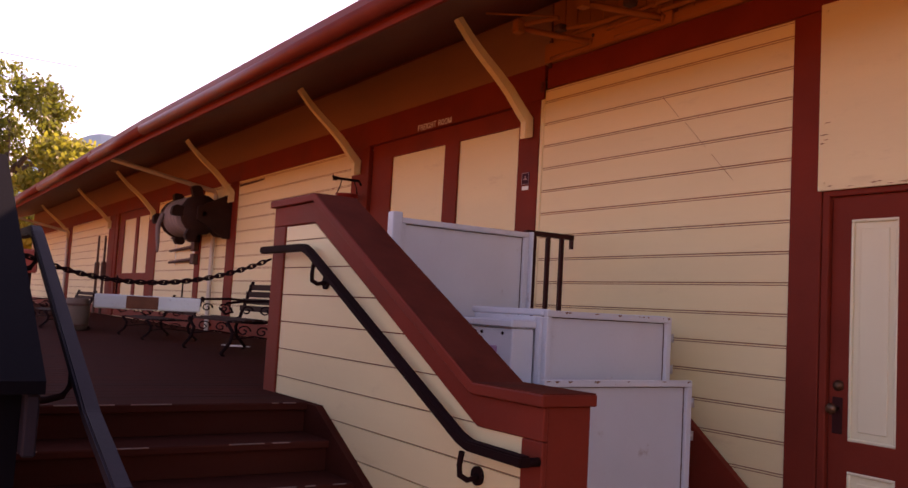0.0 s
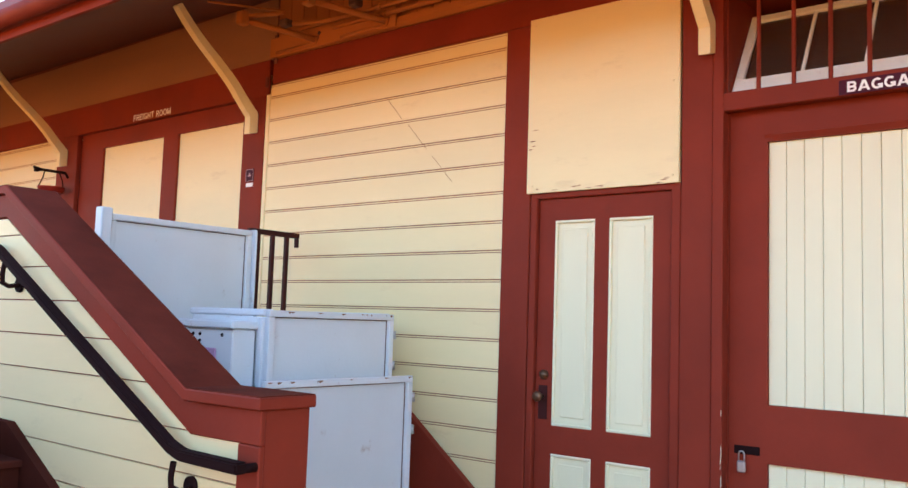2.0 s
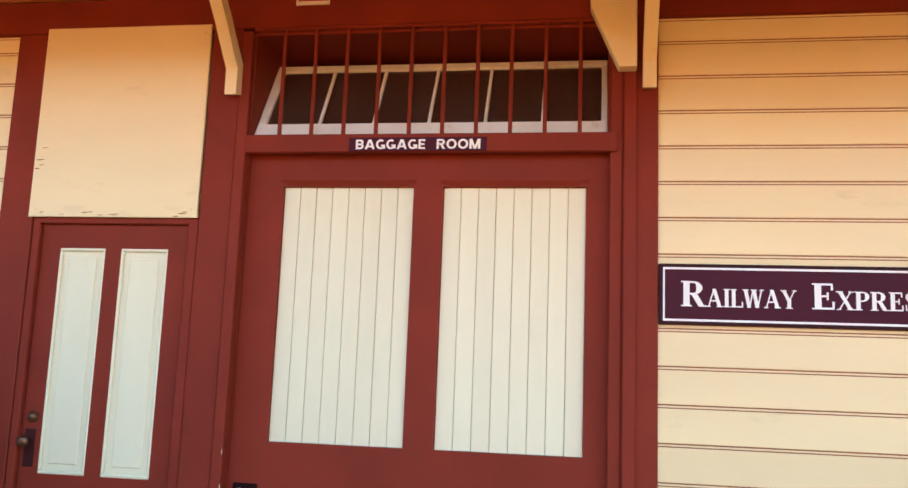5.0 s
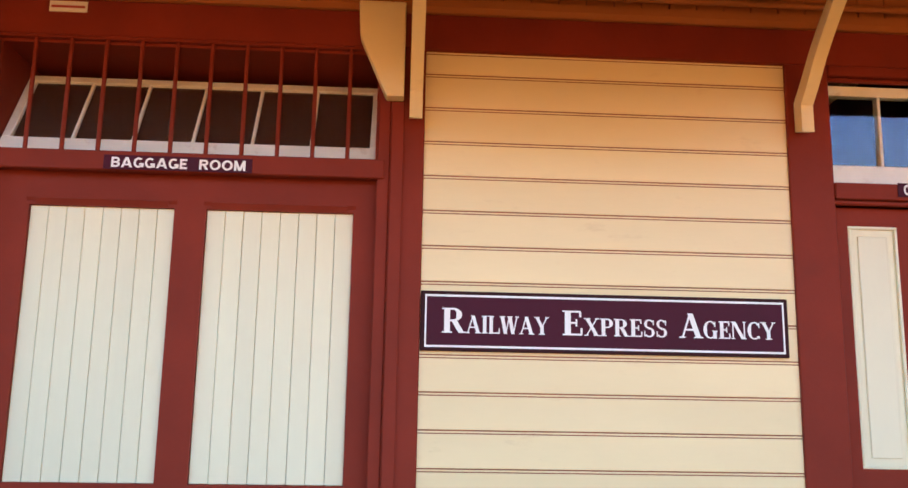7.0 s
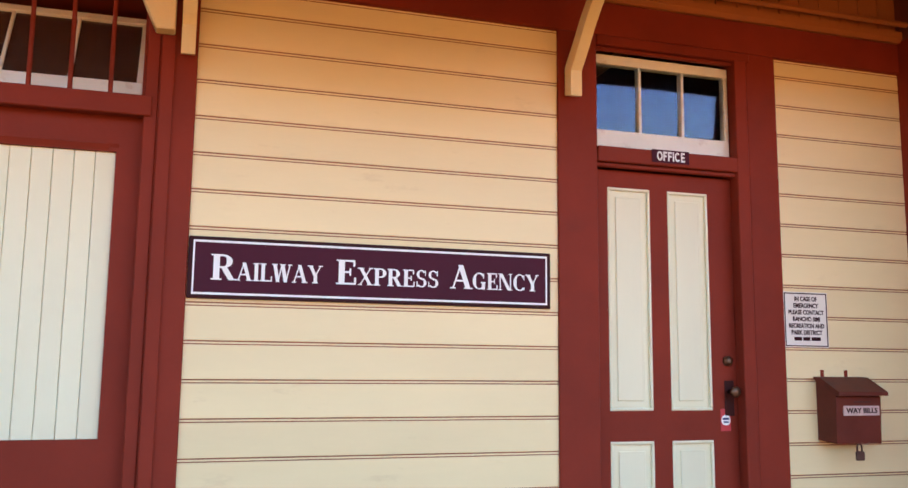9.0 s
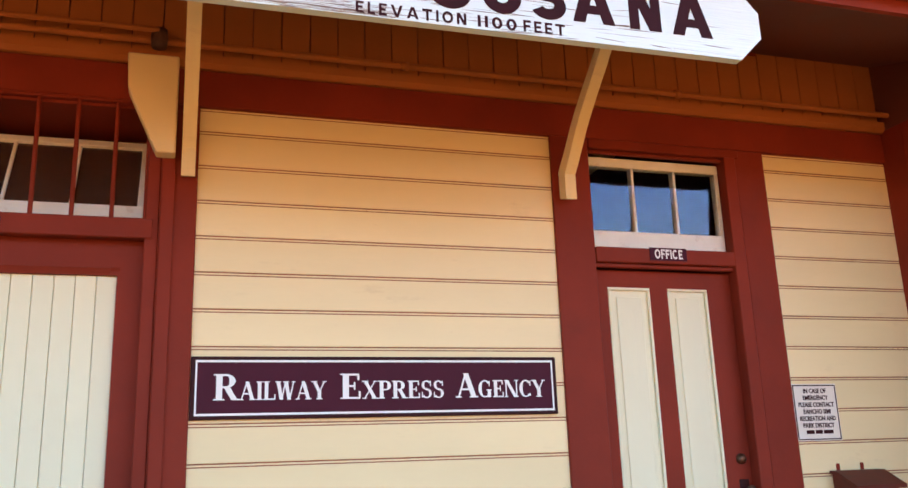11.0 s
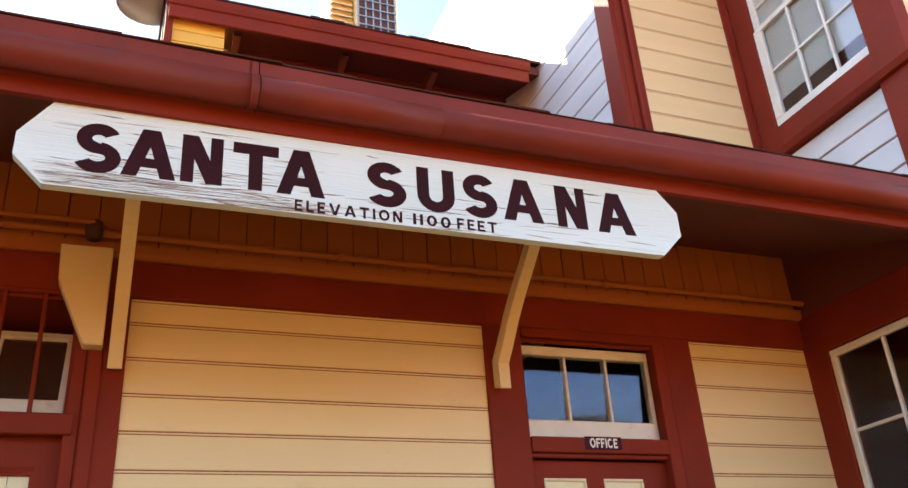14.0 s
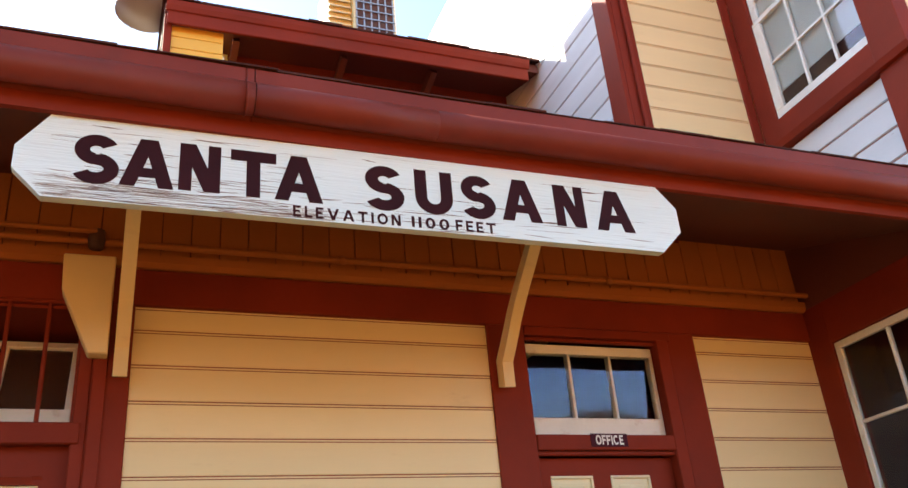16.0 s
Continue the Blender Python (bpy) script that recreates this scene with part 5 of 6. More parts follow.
def open_guard(y):
    """The other stair guard: a wall coloured near-black as deep shade under a deep sloping plank that stops short of
    the foot, with a flat handrail.
    """
    th = thing("stair_guard", "sloping stair guard coloured as deep shade, with a deep plank and iron handrail", "stair guard", (0, y, 0))
    bm = bmesh.new(); prism(bm, [(-5.15, 0.0), (-5.15, 2.0), (-4.63, 2.0), (-3.16, 1.2), (-3.16, 0.0)], "y", -0.2, -0.008); part("wall_body", bm, SHADEBLACK, th)
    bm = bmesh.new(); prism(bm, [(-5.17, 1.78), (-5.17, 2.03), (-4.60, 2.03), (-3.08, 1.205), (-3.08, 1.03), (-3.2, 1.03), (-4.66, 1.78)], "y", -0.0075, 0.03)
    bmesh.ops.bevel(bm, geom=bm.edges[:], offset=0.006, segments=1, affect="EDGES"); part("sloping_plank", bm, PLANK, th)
    bm = bmesh.new(); prism(bm, [(-5.19, 2.033), (-5.19, 2.07), (-4.59, 2.07), (-3.06, 1.245), (-3.06, 1.208), (-4.598, 2.033)], "y", -0.21, 0.038); part("cap", bm, SHADEBLACK, th)
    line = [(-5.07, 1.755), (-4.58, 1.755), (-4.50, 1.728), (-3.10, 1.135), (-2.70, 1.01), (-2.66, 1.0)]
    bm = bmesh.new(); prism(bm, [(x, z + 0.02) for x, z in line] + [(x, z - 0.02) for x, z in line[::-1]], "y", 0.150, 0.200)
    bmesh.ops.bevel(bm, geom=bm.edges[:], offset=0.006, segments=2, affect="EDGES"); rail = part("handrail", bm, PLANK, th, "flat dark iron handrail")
    for x, z in ((-4.45, 1.69), (-3.45, 1.265)):
        bm = bmesh.new(); tube(bm, [(x, 0.175, z), (x, 0.172, z - 0.07), (x, 0.15, z - 0.105), (x, 0.10, z - 0.118), (x, 0.028, z - 0.118)], 0.012, 8); part("rail_bracket", bm, BLACK, rail)


open_guard(-3.865)

# ---- platform lift ----
lift = thing("platform_lift", "light grey metal wheelchair lift with panelled gates beside the stairs", "lift")
def lp(name, *b, material=LIFT, bevel=0.006, label=""):
    return boxpart(name, material, lift, *b, bevel, label)


lp("base_plate", -4.98, -3.72, -1.6, -0.4, 0.0, 0.06)
def gate(x, y0, y1, z0, z1, name):
    g = lp(name, x - 0.034, x - 0.026, y0 + 0.03, y1 - 0.03, z0 + 0.02, z1 - 0.02, bevel=0.002)
    for a, b, c, d in ((y0, y1, z1 - 0.035, z1), (y0, y1, z0, z0 + 0.035), (y0, y0 + 0.04, z0 + 0.035, z1 - 0.035), (y1 - 0.04, y1, z0 + 0.035, z1 - 0.035)):
        bm = bmesh.new(); box(bm, x - 0.035, x, a, b, c, d, 0.004); part("gate_rail", bm, LIFT, g)
    bm = bmesh.new()
    for a, b, c, d in ((y0 + 0.04, y1 - 0.04, z1 - 0.040, z1 - 0.0355), (y0 + 0.04, y0 + 0.045, z0 + 0.04, z1 - 0.041), (y1 - 0.045, y1 - 0.04, z0 + 0.04, z1 - 0.041)):
        box(bm, x - 0.0255, x - 0.022, a, b, c, d)
    part("gate_seam", bm, RUST, g)
    for z in (z1 - 0.12, z1 - 0.3):
        bm = bmesh.new(); lathe(bm, [(0.012, -0.025), (0.012, 0.025)], (x - 0.01, y1 + 0.012, z), "z", 10); part("gate_hinge", bm, STEEL, g)
    return g


gate(-3.68, -1.52, -0.475, 0.06, 1.195, "lower_gate")
g2 = gate(-3.95, -1.30, -0.36, 0.1, 1.535, "carriage_front")
lp("carriage_side", -4.60, -3.986, -1.30, -1.27, 0.1, 1.50); lp("carriage_side", -4.60, -3.986, -0.40, -0.37, 0.1, 1.50)
lp("carriage_top", -4.64, -3.985, -1.31, -1.24, 1.503, 1.54, bevel=0.008); lp("carriage_top", -4.64, -3.985, -0.42, -0.355, 1.503, 1.54, bevel=0.008)
lp("carriage_post", -4.03, -3.986, -1.315, -1.301, 0.1, 1.50); lp("carriage_rail", -4.60, -4.032, -1.315, -1.301, 1.44, 1.50, bevel=0.003); lp("carriage_post", -4.27, -4.21, -1.311, -1.301, 0.1, 1.438)
lp("control_box", -4.54, -4.035, -1.46, -1.316, 0.06, 1.43)
lp("control_cap", -4.56, -4.015, -1.48, -1.312, 1.432, 1.475, bevel=0.008)
lp("emergency_tag", -4.295, -4.16, -1.472, -1.461, 1.235, 1.332, material=mat("pink_label", (0.5, 0.25, 0.40), 0.5), bevel=0.004, label="faded pink control tag")
for x, z in ((-4.37, 1.40), (-4.31, 1.40), (-4.31, 1.365), (-4.12, 1.40)):
    bm = bmesh.new(); lathe(bm, [(0.01, 0.0), (0.008, -0.006)], (x, -1.46, z), "y", 10); part("button", bm, BLACK, lift)
g1 = gate(-5.0, -1.62, -0.62, 1.0, 2.055, "upper_gate")
lp("gate_post", -5.04, -4.97, -1.69, -1.622, 1.0, 2.085); lp("gate_post", -5.04, -4.97, -0.618, -0.602, 1.0, 2.06)
rng = random.Random(17)
LIFTRUST = mat("lift_rust", (0.26, 0.11, 0.05), 0.85, vary=0.4, scale=20)
for k in range(26):     # chipped, rusty spots along the top edges of the carriage and the lower gate
    top, xe, y0, y1 = ((1.535, -3.95, -1.30, -0.36), (1.195, -3.68, -1.52, -0.475))[k % 2]
    y, w, h = y0 + (y1 - y0) * (rng.random() if k % 3 else 0.96), rng.uniform(0.008, 0.04), rng.uniform(0.003, 0.012)
    y = min(y, y1 - w - 0.004)
    bm = bmesh.new(); prism(bm, [(y, top - 0.006), (y + w * 0.3, top - 0.006 - h), (y + w, top - 0.007), (y + w * 0.6, top - 0.0045)], "x", xe - 0.0005, xe + 0.0007); part("rust_spot", bm, LIFTRUST, lift)
gr = thing("guard_railing", "short dark maroon metal guard railing at the lift landing", "railing")
bm = bmesh.new(); box(bm, -5.17, -5.13, -0.54, -0.11, 2.055, 2.09, 0.003); box(bm, -5.165, -5.135, -0.13, -0.11, 1.99, 2.055, 0.002); part("top_rail", bm, MAROONIRON, gr)
for y in (-0.46, -0.335, -0.21):
    boxpart("baluster", MAROONIRON, gr, -5.165, -5.137, y - 0.014, y + 0.014, 1.0, 2.055, 0.002)
bm = bmesh.new(); prism(bm, [(-4.55, 1.30), (-4.45, 1.235), (-3.25, 0.31), (-3.25, 0.0), (-4.55, 0.0)], "y", -0.09, -0.045); stq = part("stair_stringer", bm, BROWN, None)
tagged(stq, "dark red-brown sloping stringer board against the siding", "stringer")

# ---- chain with a hanging board across the stair head ----
ch = thing("chain_barrier", "black iron chain hung across the stair head", "chain")
n = 46
link = bmesh.new()
tube(link, [(0.026 * math.cos(t) * 1.0, 0.011 * math.sin(t), 0) for t in [2 * math.pi * k / 12 for k in range(12)]], 0.0045, 6, True)
link_mesh = mesh_of("chain_link", link, BLACK)
pts = [Vector((-5.0, -2.44 - 1.34 * u, 1.73 - 0.03 * u - 0.62 * u * (1 - u))) for u in [k / n for k in range(n + 1)]]
for k in range(n):
    a, b = pts[k], pts[k + 1]
    ob = part("chain_link", link_mesh, BLACK, ch)
    ob.matrix_local = Matrix.Translation((a + b) / 2) @ (b - a).to_track_quat("X", "Z").to_matrix().to_4x4() @ pose(0, 0, 0, 90 * (k % 2) + 20, 0, 0)
cs = thing("chain_sign", "worn white board with a faded brown middle hanging from the chain", "sign")
boxpart("board", SIGNWHITE, cs, -5.01, -4.99, -3.34, -2.81, 1.42, 1.492, 0.006)
boxpart("faded_patch", mat("faded_brown_paint", (0.22, 0.07, 0.03), 0.7, vary=0.3, scale=12), cs, -4.9895, -4.987, -3.19, -3.03, 1.424, 1.488, 0.001)
for y in (-3.24, -2.91):
    bm = bmesh.new(); tube(bm, [(-5.0, y, 1.49), (-5.0, y, 1.588)], 0.004); part("hook", bm, BLACK, cs)


# ---- benches ----
def bench():
    th = thing("bench", "dark slatted park bench with scrolled black iron ends on the deck", "bench", (0, 0, 0), group="platform benches")
    L = 0.62
    for k in range(5):
        bm = bmesh.new(); y = -0.22 + k * 0.1
        box(bm, -L, L, y, y + 0.075, 0.42 - 0.012 * abs(k - 2), 0.445 - 0.012 * abs(k - 2), 0.005); part("seat_slat", bm, WOODDARK, th)
    for k in range(4):
        bm = bmesh.new(); z = 0.52 + k * 0.095; y = 0.29 + k * 0.03
        box(bm, -L, L, y, y + 0.022, z, z + 0.075, 0.005); part("back_slat", bm, WOODDARK, th)
    for sx in (-L + 0.06, L - 0.06):
        end = new("iron_end"); end.parent = th
        bm = bmesh.new()
        tube(bm, [(sx, -0.27, 0.0), (sx, -0.30, 0.03), (sx, -0.22, 0.16), (sx, -0.20, 0.28), (sx, -0.26, 0.40)], 0.018, 8)
        part("leg", bm, BLACK, end)
        bm = bmesh.new()
        tube(bm, [(sx, 0.33, 0.0), (sx, 0.36, 0.03), (sx, 0.26, 0.17), (sx, 0.24, 0.30), (sx, 0.28, 0.44), (sx, 0.40, 0.92)], 0.018, 8)
        part("leg", bm, BLACK, end)
        bm = bmesh.new()
        tube(bm, [(sx, 0.33, 0.66), (sx, 0.15, 0.67), (sx, -0.12, 0.65), (sx, -0.27, 0.62), (sx, -0.33, 0.55), (sx, -0.28, 0.49), (sx, -0.22, 0.52), (sx, -0.24, 0.57)], 0.016, 8)
        tube(bm, [(sx, -0.26, 0.40), (sx, -0.2, 0.41), (sx, 0.0, 0.40), (sx, 0.28, 0.42)], 0.016, 8)
        part("armrest", bm, BLACK, end)
        for cy, cz, r in ((-0.1, 0.3, 0.07), (0.08, 0.29, 0.07), (-0.08, 0.54, 0.06), (0.1, 0.54, 0.07)):
            bm = bmesh.new()
            tube(bm, [(sx, cy + r * (1 - 0.06 * k) * math.cos(k * 0.6), cz + r * (1 - 0.06 * k) * math.sin(k * 0.6)) for k in range(14)], 0.009, 6)
            part("scroll", bm, BLACK, end)
        bm = bmesh.new()
        tube(bm, [(sx, -0.2, 0.2), (sx, 0.0, 0.24), (sx, 0.24, 0.2)], 0.01, 6)
        part("stretcher", bm, BLACK, end)
    return th


LOW = Matrix.Diagonal((1, 0.95, 0.74, 1))
b1 = bench(); b1.matrix_basis = pose(-8.35, -1.45, DECK_Z, 0, 0, 0) @ LOW
for x, y, a in ((-10.7, -1.55, 0), (-12.9, -2.25, 0)):
    copy_thing(b1, pose(x, y, DECK_Z, 0, 0, a) @ LOW)
bl = thing("barrel", "small weathered wooden keg with iron hoops on the deck", "barrel", (-12.1, -2.15, DECK_Z))
bm = bmesh.new(); lathe(bm, [(0.13, 0.0), (0.15, 0.08), (0.16, 0.2), (0.15, 0.32), (0.13, 0.40), (0.115, 0.40), (0.11, 0.385)], (0, 0, 0), "z", 20); part("barrel_body", bm, mat("grey_wood", (0.13, 0.085, 0.06), 0.8, vary=0.25, stretch=(1, 1, 0.1)), bl)
for z in (0.07, 0.32):
    bm = bmesh.new(); lathe(bm, [(0.150, z - 0.014), (0.156, z - 0.014), (0.156, z + 0.014), (0.150, z + 0.014)], (0, 0, 0), "z", 20); part("hoop", bm, RUST, bl)
pa = boxpart("paper_sheet", LETTER, None, -9.6, -9.3, -1.12, -0.9, DECK_Z + 0.001, DECK_Z + 0.004, 0)
tagged(pa, "loose white paper lying on the deck", "paper")
bk = thing("hanging_pan", "red metal pan hung by wires from a black wall arm", "hanging pan", (-8.7, 0, 0))
bm = bmesh.new(); tube(bm, [(0, -0.03, 2.78), (0, -0.06, 2.825), (0, -0.34, 2.825), (0, -0.37, 2.845)], 0.014, 8); box(bm, -0.02, 0.02, -0.36, -0.32, 2.80, 2.845, 0.004); part("wall_arm", bm, BLACK, bk)
bm = bmesh.new(); lathe(bm, [(0.11, 2.615), (0.125, 2.665), (0.128, 2.668), (0.115, 2.668), (0.10, 2.625)], (0, -0.19, 0), "z", 20); part("pan", bm, mat("red_enamel", (0.3, 0.03, 0.02), 0.4), bk)
for y0, y1 in ((-0.31, -0.26), (-0.07, -0.12)):
    bm = bmesh.new(); tube(bm, [(0, y0, 2.667), (0, (y0 + y1) / 2 + 0.01, 2.75), (0, y1, 2.822)], 0.006, 6); part("wire", bm, BLACK, bk)

# ---- things on the far wall ----
hr = thing("hose_reel", "old dark wooden hose reel with coiled canvas hose on wall", "hose reel")
HOSE = mat("canvas_hose", (0.24, 0.18, 0.17), 0.9, vary=0.25, stretch=(4, 1, 1))
HUB = Vector((-13.0, -0.42, 2.69))
bm = bmesh.new(); lathe(bm, [(0.08, -1.02)] + [(0.27 + 0.022 * (k % 2), -1.0 + 0.04 * k) for k in range(19)] + [(0.08, -0.24)], HUB, "x", 26); part("hose_coil", bm, HOSE, hr)
bm = bmesh.new(); tube(bm, [HUB + Vector(v) for v in ((-0.9, -0.30, 0.05), (-0.95, -0.35, -0.15), (-0.98, -0.33, -0.38), (-1.0, -0.32, -0.55))], [0.035, 0.04, 0.03, 0.018], 8); part("hose_end", bm, HOSE, hr)
for x, n, spin, r in ((0.0, 5, 0.25, 0.43), (-1.12, 4, 0.1, 0.40)):     # end wheels of crossed boards
    for k in range(n):
        bm = bmesh.new(); prism(bm, [(-0.05, 0.0), (-0.075, r - 0.03), (-0.04, r), (0.05, r - 0.01), (0.085, r - 0.06), (0.05, 0.0)], "x", -0.05 - 0.004 * k, 0.05 + 0.004 * k)
        ob = part("reel_arm", bm, WOODDARK, hr); ob.matrix_local = Matrix.Translation(HUB + Vector((x, 0, 0))) @ Matrix.Rotation(spin + k * 2 * math.pi / n, 4, "X")
    bm = bmesh.new(); lathe(bm, [(0.03, -0.09), (0.27, -0.08), (0.30, 0.0), (0.26, 0.08), (0.05, 0.11), (0.01, 0.11)], HUB + Vector((x, 0, 0)), "x", 16); part("reel_hub", bm, WOODDARK, hr)
boxpart("axle", WOODDARK, hr, HUB.x - 1.3, HUB.x + 0.2, HUB.y - 0.045, HUB.y + 0.045, HUB.z - 0.045, HUB.z + 0.045, 0.01)
for x in (HUB.x + 0.13, HUB.x - 1.28):      # hangers from the wall
    bm = bmesh.new(); prism(bm, [(-0.03, 2.36), (-0.03, 3.0), (-0.10, 3.0), (-0.52, 2.78), (-0.52, 2.60), (-0.12, 2.36)], "x", x, x + 0.07); part("hanger", bm, WOODDARK, hr)

tk = thing("tool_rack", "rack of old rusty hand tools hung on two cords", "tool rack")
for x in (-15.5, -14.5):
    bm = bmesh.new(); tube(bm, [(x, -0.04, 2.0), (x, -0.04, 2.95)], 0.008); part("cord", bm, LETTER, tk)
for z, w, hd in ((2.72, 0.55, 0.05), (2.5, 0.7, 0.04), (2.28, 0.75, 0.06), (2.08, 0.75, 0.07)):
    bm = bmesh.new(); tube(bm, [(-15.0 - w, -0.07, z - 0.02), (-15.0 + w, -0.07, z + 0.02)], [0.02, 0.03], 8); box(bm, -15.0 + w - 0.18, -15.0 + w, -0.11, -0.03, z - hd, z + hd + 0.03, 0.01); part("old_tool", bm, RUST, tk)
for x, z0, z1 in ((-13.45, 1.0, 3.05), (-25.9, 1.0, 3.0)):
    dp = thing("downspout", "pale painted downspout from the gutter down the wall", "downspout", group="downspouts")
    bm = bmesh.new(); tube(bm, [(x, -0.07, z0), (x, -0.07, z1), (x, -0.10, z1 + 0.06), (x + 0.2, eave_y(x) + 0.06, 3.36)], 0.035, 10); part("pipe", bm, mat("pale_pipe_paint", (0.6, 0.5, 0.4), 0.5), dp)
pl = thing("switch_lever", "pair of thin iron switch levers upright at the wall", "lever")
for x, h in ((-21.35, 1.75), (-20.65, 1.72)):
    bm = bmesh.new(); tube(bm, [(x, -0.15, DECK_Z), (x, -0.15, DECK_Z + h)], [0.032, 0.022], 8); part("lever_rod", bm, RUST, pl)
    bm = bmesh.new(); box(bm, x - 0.05, x + 0.05, -0.20, -0.10, DECK_Z + 0.80, DECK_Z + 1.15, 0.02); part("lever_latch", bm, RUST, pl)

rs = thing("signal_box", "red and black signal box near the platform end", "signal box", (-13.9, -2.506, DECK_Z))
boxpart("box_body", mat("red_box_paint", (0.35, 0.05, 0.03), 0.5), rs, -0.10, 0.10, -0.10, 0.10, 0.70, 1.03, 0.02)
boxpart("box_post", BLACK, rs, -0.04, 0.04, -0.04, 0.04, 0.0, 0.699, 0.005)

# ---- trees and hill beyond the platform end ----
def tree(x, y, h, r, seed, material):
    rng = random.Random(seed)
    th = thing("tree", "broad leafy tree in sunlight beyond the platform", "tree", (x, y, 0), group="trees beyond the depot")
    bm = bmesh.new()
    tube(bm, [(0, 0, 0), (0.1, 0, h * 0.25), (-0.1, 0.1, h * 0.5), (0.1, 0, h * 0.8)], [0.4, 0.32, 0.22, 0.06], 10)
    tips = []
    for k in range(9):
        a, e = rng.uniform(0, 6.28), rng.uniform(0.3, 0.8)
        z0 = h * rng.uniform(0.3, 0.6)
        tip = Vector((math.cos(a) * r * 0.7, math.sin(a) * r * 0.7, z0 + h * 0.3 * e))
        tube(bm, [(0, 0, z0), tuple(tip * 0.5 + Vector((0, 0, z0 * 0.5 + 0.3))), tuple(tip)], [0.16, 0.10, 0.03], 6)
        tips.append(tip)
    part("trunk", bm, BARK, th)
    verts, faces = [], []
    for c in range(70):
        a, u = rng.uniform(0, 6.28), rng.uniform(-0.7, 1)
        rad = r * math.sqrt(1 - min(0.98, u * u)) * rng.uniform(0.55, 1.0)
        cx, cy, cz = math.cos(a) * rad, math.sin(a) * rad, h * 0.62 + u * h * 0.36
        cr = rng.uniform(0.5, 1.05)
        for k in range(150):
            p = Vector((rng.gauss(0, 1), rng.gauss(0, 1), rng.gauss(0, 0.8))).normalized() * cr * rng.uniform(0.4, 1)
            c0 = Vector((cx, cy, cz)) + p
            u1 = Vector((rng.gauss(0, 1), rng.gauss(0, 1), rng.gauss(0, 1))).normalized() * rng.uniform(0.10, 0.22)
            v1 = u1.cross(Vector((rng.gauss(0, 1), rng.gauss(0, 1), rng.gauss(0, 1)))).normalized() * 0.09
            i = len(verts)
            verts += [c0 - u1, c0 + v1, c0 + u1, c0 - v1]
            faces.append((i, i + 1, i + 2, i + 3))
    me = bpy.data.meshes.new("crown"); me.from_pydata([tuple(v) for v in verts], [], faces); me.materials.append(material)
    part("crown", me, material, th)
    return th


tree(-52, 0.8, 13.0, 4.2, 3, LEAF)
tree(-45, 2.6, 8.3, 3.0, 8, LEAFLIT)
tree(-48, -2.5, 10.0, 3.5, 5, LEAF)
tree(-47, -9.0, 11.0, 4.2, 9, LEAF)
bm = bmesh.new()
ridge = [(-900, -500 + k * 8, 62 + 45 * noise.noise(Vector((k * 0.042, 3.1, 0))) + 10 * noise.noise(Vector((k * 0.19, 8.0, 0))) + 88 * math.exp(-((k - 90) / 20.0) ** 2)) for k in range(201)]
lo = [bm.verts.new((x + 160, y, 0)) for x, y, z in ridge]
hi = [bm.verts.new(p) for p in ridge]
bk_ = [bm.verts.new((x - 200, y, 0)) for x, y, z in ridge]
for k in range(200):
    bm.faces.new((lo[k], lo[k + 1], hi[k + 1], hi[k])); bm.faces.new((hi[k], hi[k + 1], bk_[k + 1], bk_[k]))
tagged(part("hill", bm, HILL), "far hill behind the trees, distance haze put into its blue", "hill", kind="structure")

# unseen range added behind the camera; its tan replaces pale horizon light
bm = bmesh.new()
ridge = [(-1500 + k * 25, -620, 72 + 34 * noise.noise(Vector((k * 0.06, 5.3, 0))) + 14 * noise.noise(Vector((k * 0.3, 2.0, 0)))) for k in range(121)]
lo = [bm.verts.new((x, y + 170, 0)) for x, y, z in ridge]
hi = [bm.verts.new(q) for q in ridge]
bk_ = [bm.verts.new((x, y - 200, 0)) for x, y, z in ridge]
for k in range(120):
    bm.faces.new((lo[k], lo[k + 1], hi[k + 1], hi[k])); bm.faces.new((hi[k], hi[k + 1], bk_[k + 1], bk_[k]))
tagged(part("hill", bm, mat("unseen_tan_hill", (0.19, 0.13, 0.07), 1.0, vary=0.3, scale=0.02)), "unseen tan hill range behind the camera, warming the low light", "hill", kind="structure")

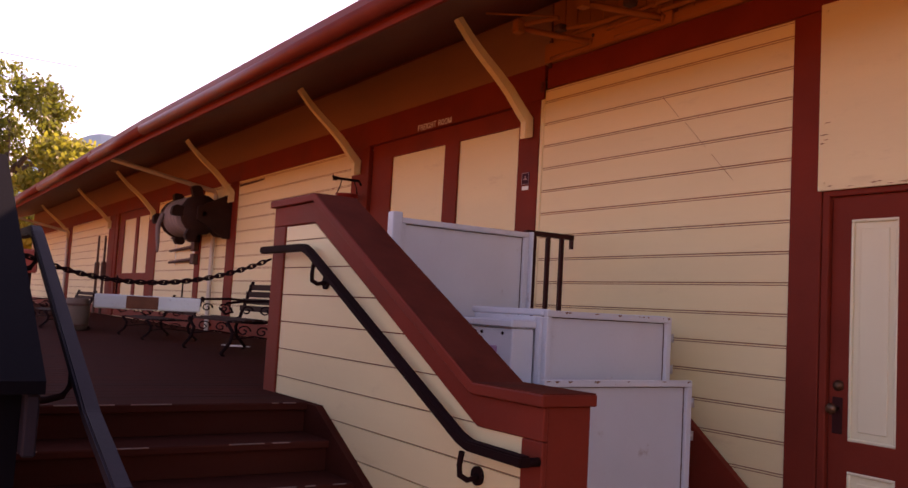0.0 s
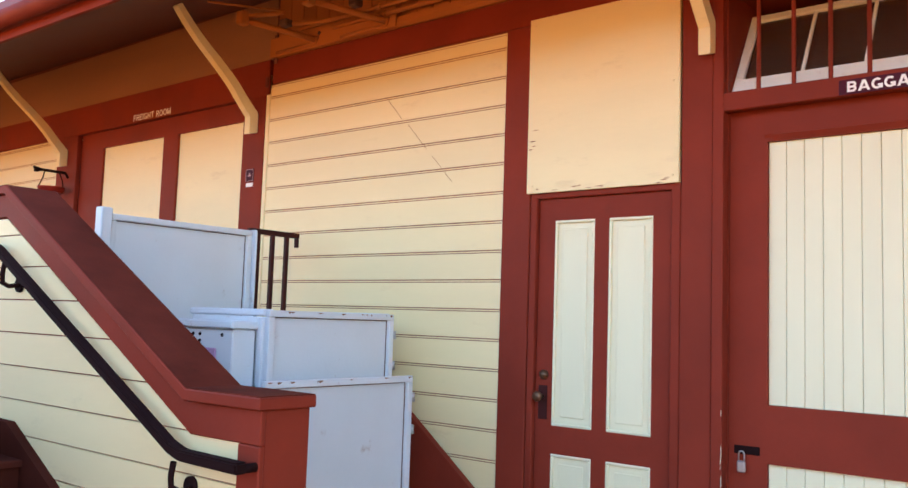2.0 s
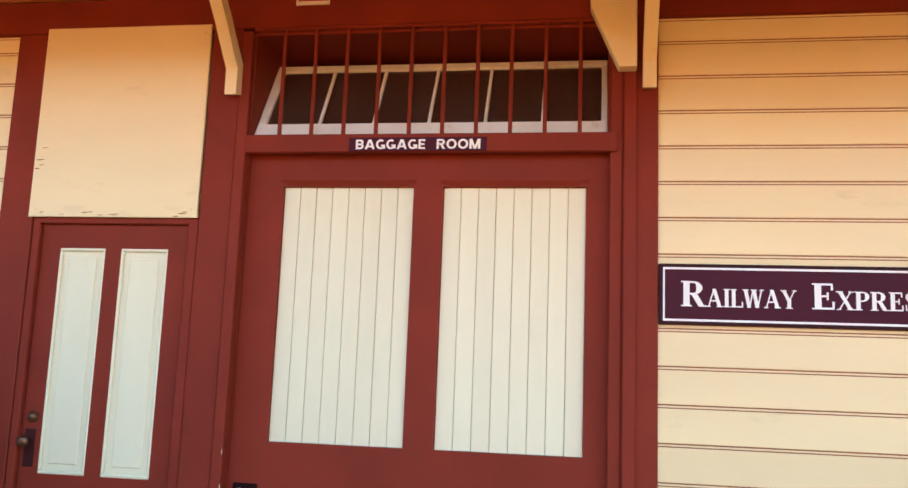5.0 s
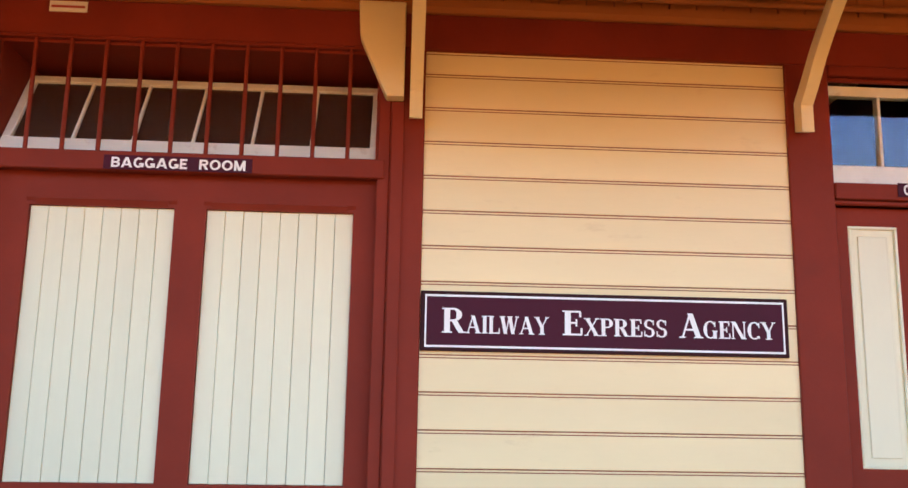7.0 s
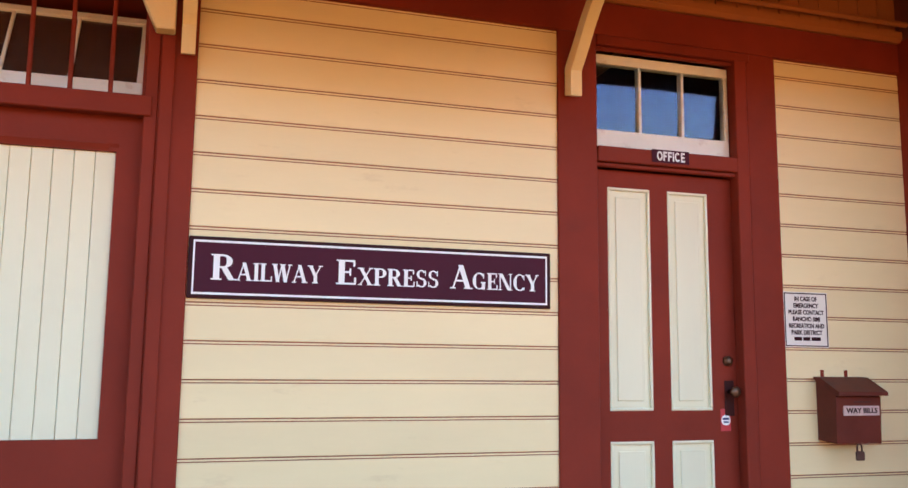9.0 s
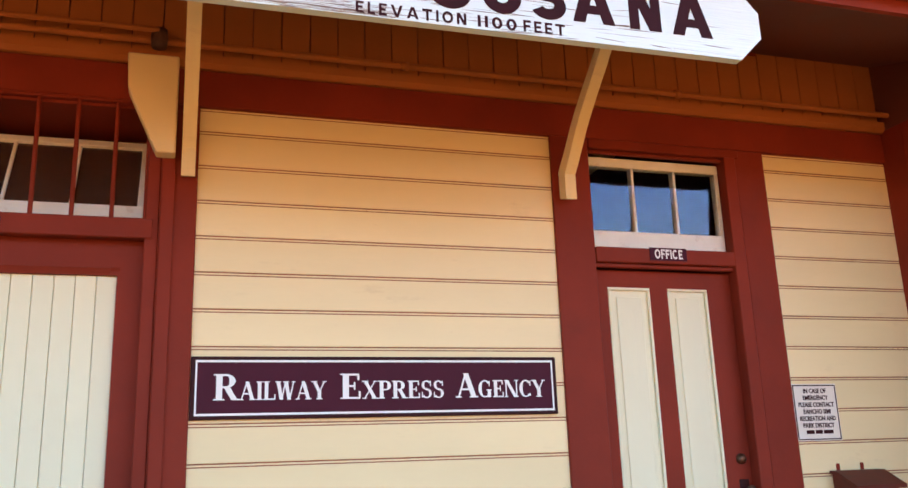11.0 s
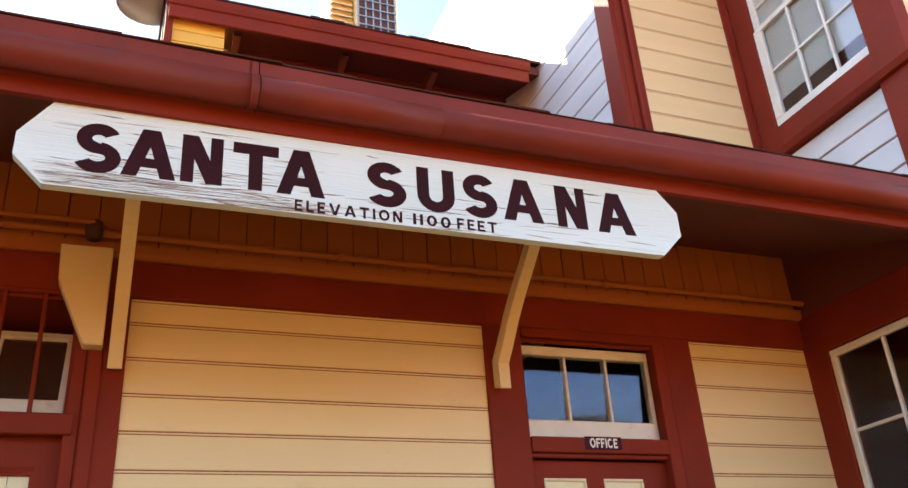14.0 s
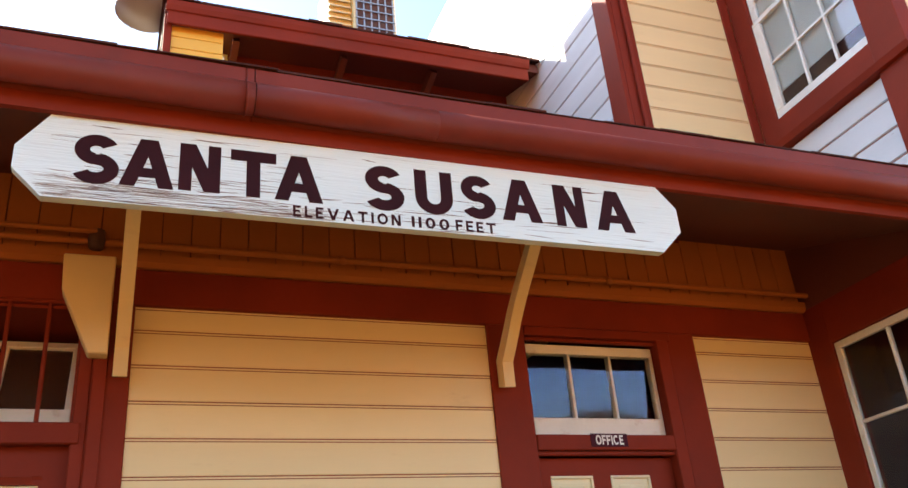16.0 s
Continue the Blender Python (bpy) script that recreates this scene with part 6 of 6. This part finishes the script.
sc = thing("siding_scratch", "thin dark scratch running down across the siding boards", "scratch")
for a, b in (((-4.43, 3.0), (-4.28, 2.84)), ((-4.22, 2.79), (-4.05, 2.61)), ((-4.0, 2.56), (-3.83, 2.38))):
    bm = bmesh.new(); tube(bm, [(a[0], -0.0105, a[1]), (b[0], -0.0105, b[1])], 0.0011, 5); part("scratch_line", bm, GROOVE, sc)

# chipped paint along the edges of the plywood sheet
rng = random.Random(4)
for k in range(16):
    if k < 5:
        x, z = -3.236 + rng.uniform(0, 0.03), rng.uniform(2.50, 2.66)
    else:
        x, z = rng.uniform(-3.22, -2.32), 2.262 + rng.uniform(0, 0.03)
    w, h = rng.uniform(0.012, 0.06), rng.uniform(0.0015, 0.004)
    bm = bmesh.new(); prism(bm, [(x, z), (x + w * 0.4, z - h), (x + w, z + h * 0.3), (x + w * 0.6, z + h)], "y", -0.0424, -0.0419); part("paint_chip", bm, GROOVE, board)

strip = thing("iron_strip", "short dark iron strip nailed on the far siding", "iron strip")
bm = bmesh.new(); prism(bm, [(-12.55, 3.11), (-12.55, 3.145), (-11.62, 3.145), (-11.62, 3.125)], "y", -0.022, -0.0105); part("strip_bar", bm, RUST, strip)
for x in (-12.45, -11.75):
    bm = bmesh.new(); lathe(bm, [(0.008, 0.0), (0.006, -0.004)], (x, -0.022, 3.13), "y", 8); part("nail", bm, RUST, strip)
rng = random.Random(9)
for k in range(9):
    x, z, h = -2.062 + rng.uniform(-0.004, 0.0), rng.uniform(0.75, 1.12), rng.uniform(0.012, 0.05)
    bm = bmesh.new(); prism(bm, [(x, z), (x + 0.003, z + h * 0.3), (x + 0.002, z + h), (x - 0.001, z + h * 0.6)], "y", -0.0456, -0.0449); part("paint_chip", bm, PALE, wall)

# cable over the trees
cb_ = thing("overhead_cable", "thin dark cable strung high beyond the trees", "cable")
bm = bmesh.new(); tube(bm, [(-40, -16.0 + k, 10.95 + 0.006 * (k - 17) ** 2) for k in range(0, 19)], 0.012, 5); part("wire", bm, BLACK, cb_)
post = thing("cable_pole", "tall wooden cable pole at the yard edge", "pole", (-40, -16.1, 0))
bm = bmesh.new(); tube(bm, [(0, 0, 0), (0, 0, 13.2)], [0.16, 0.11], 10); part("shaft", bm, BARK, post)
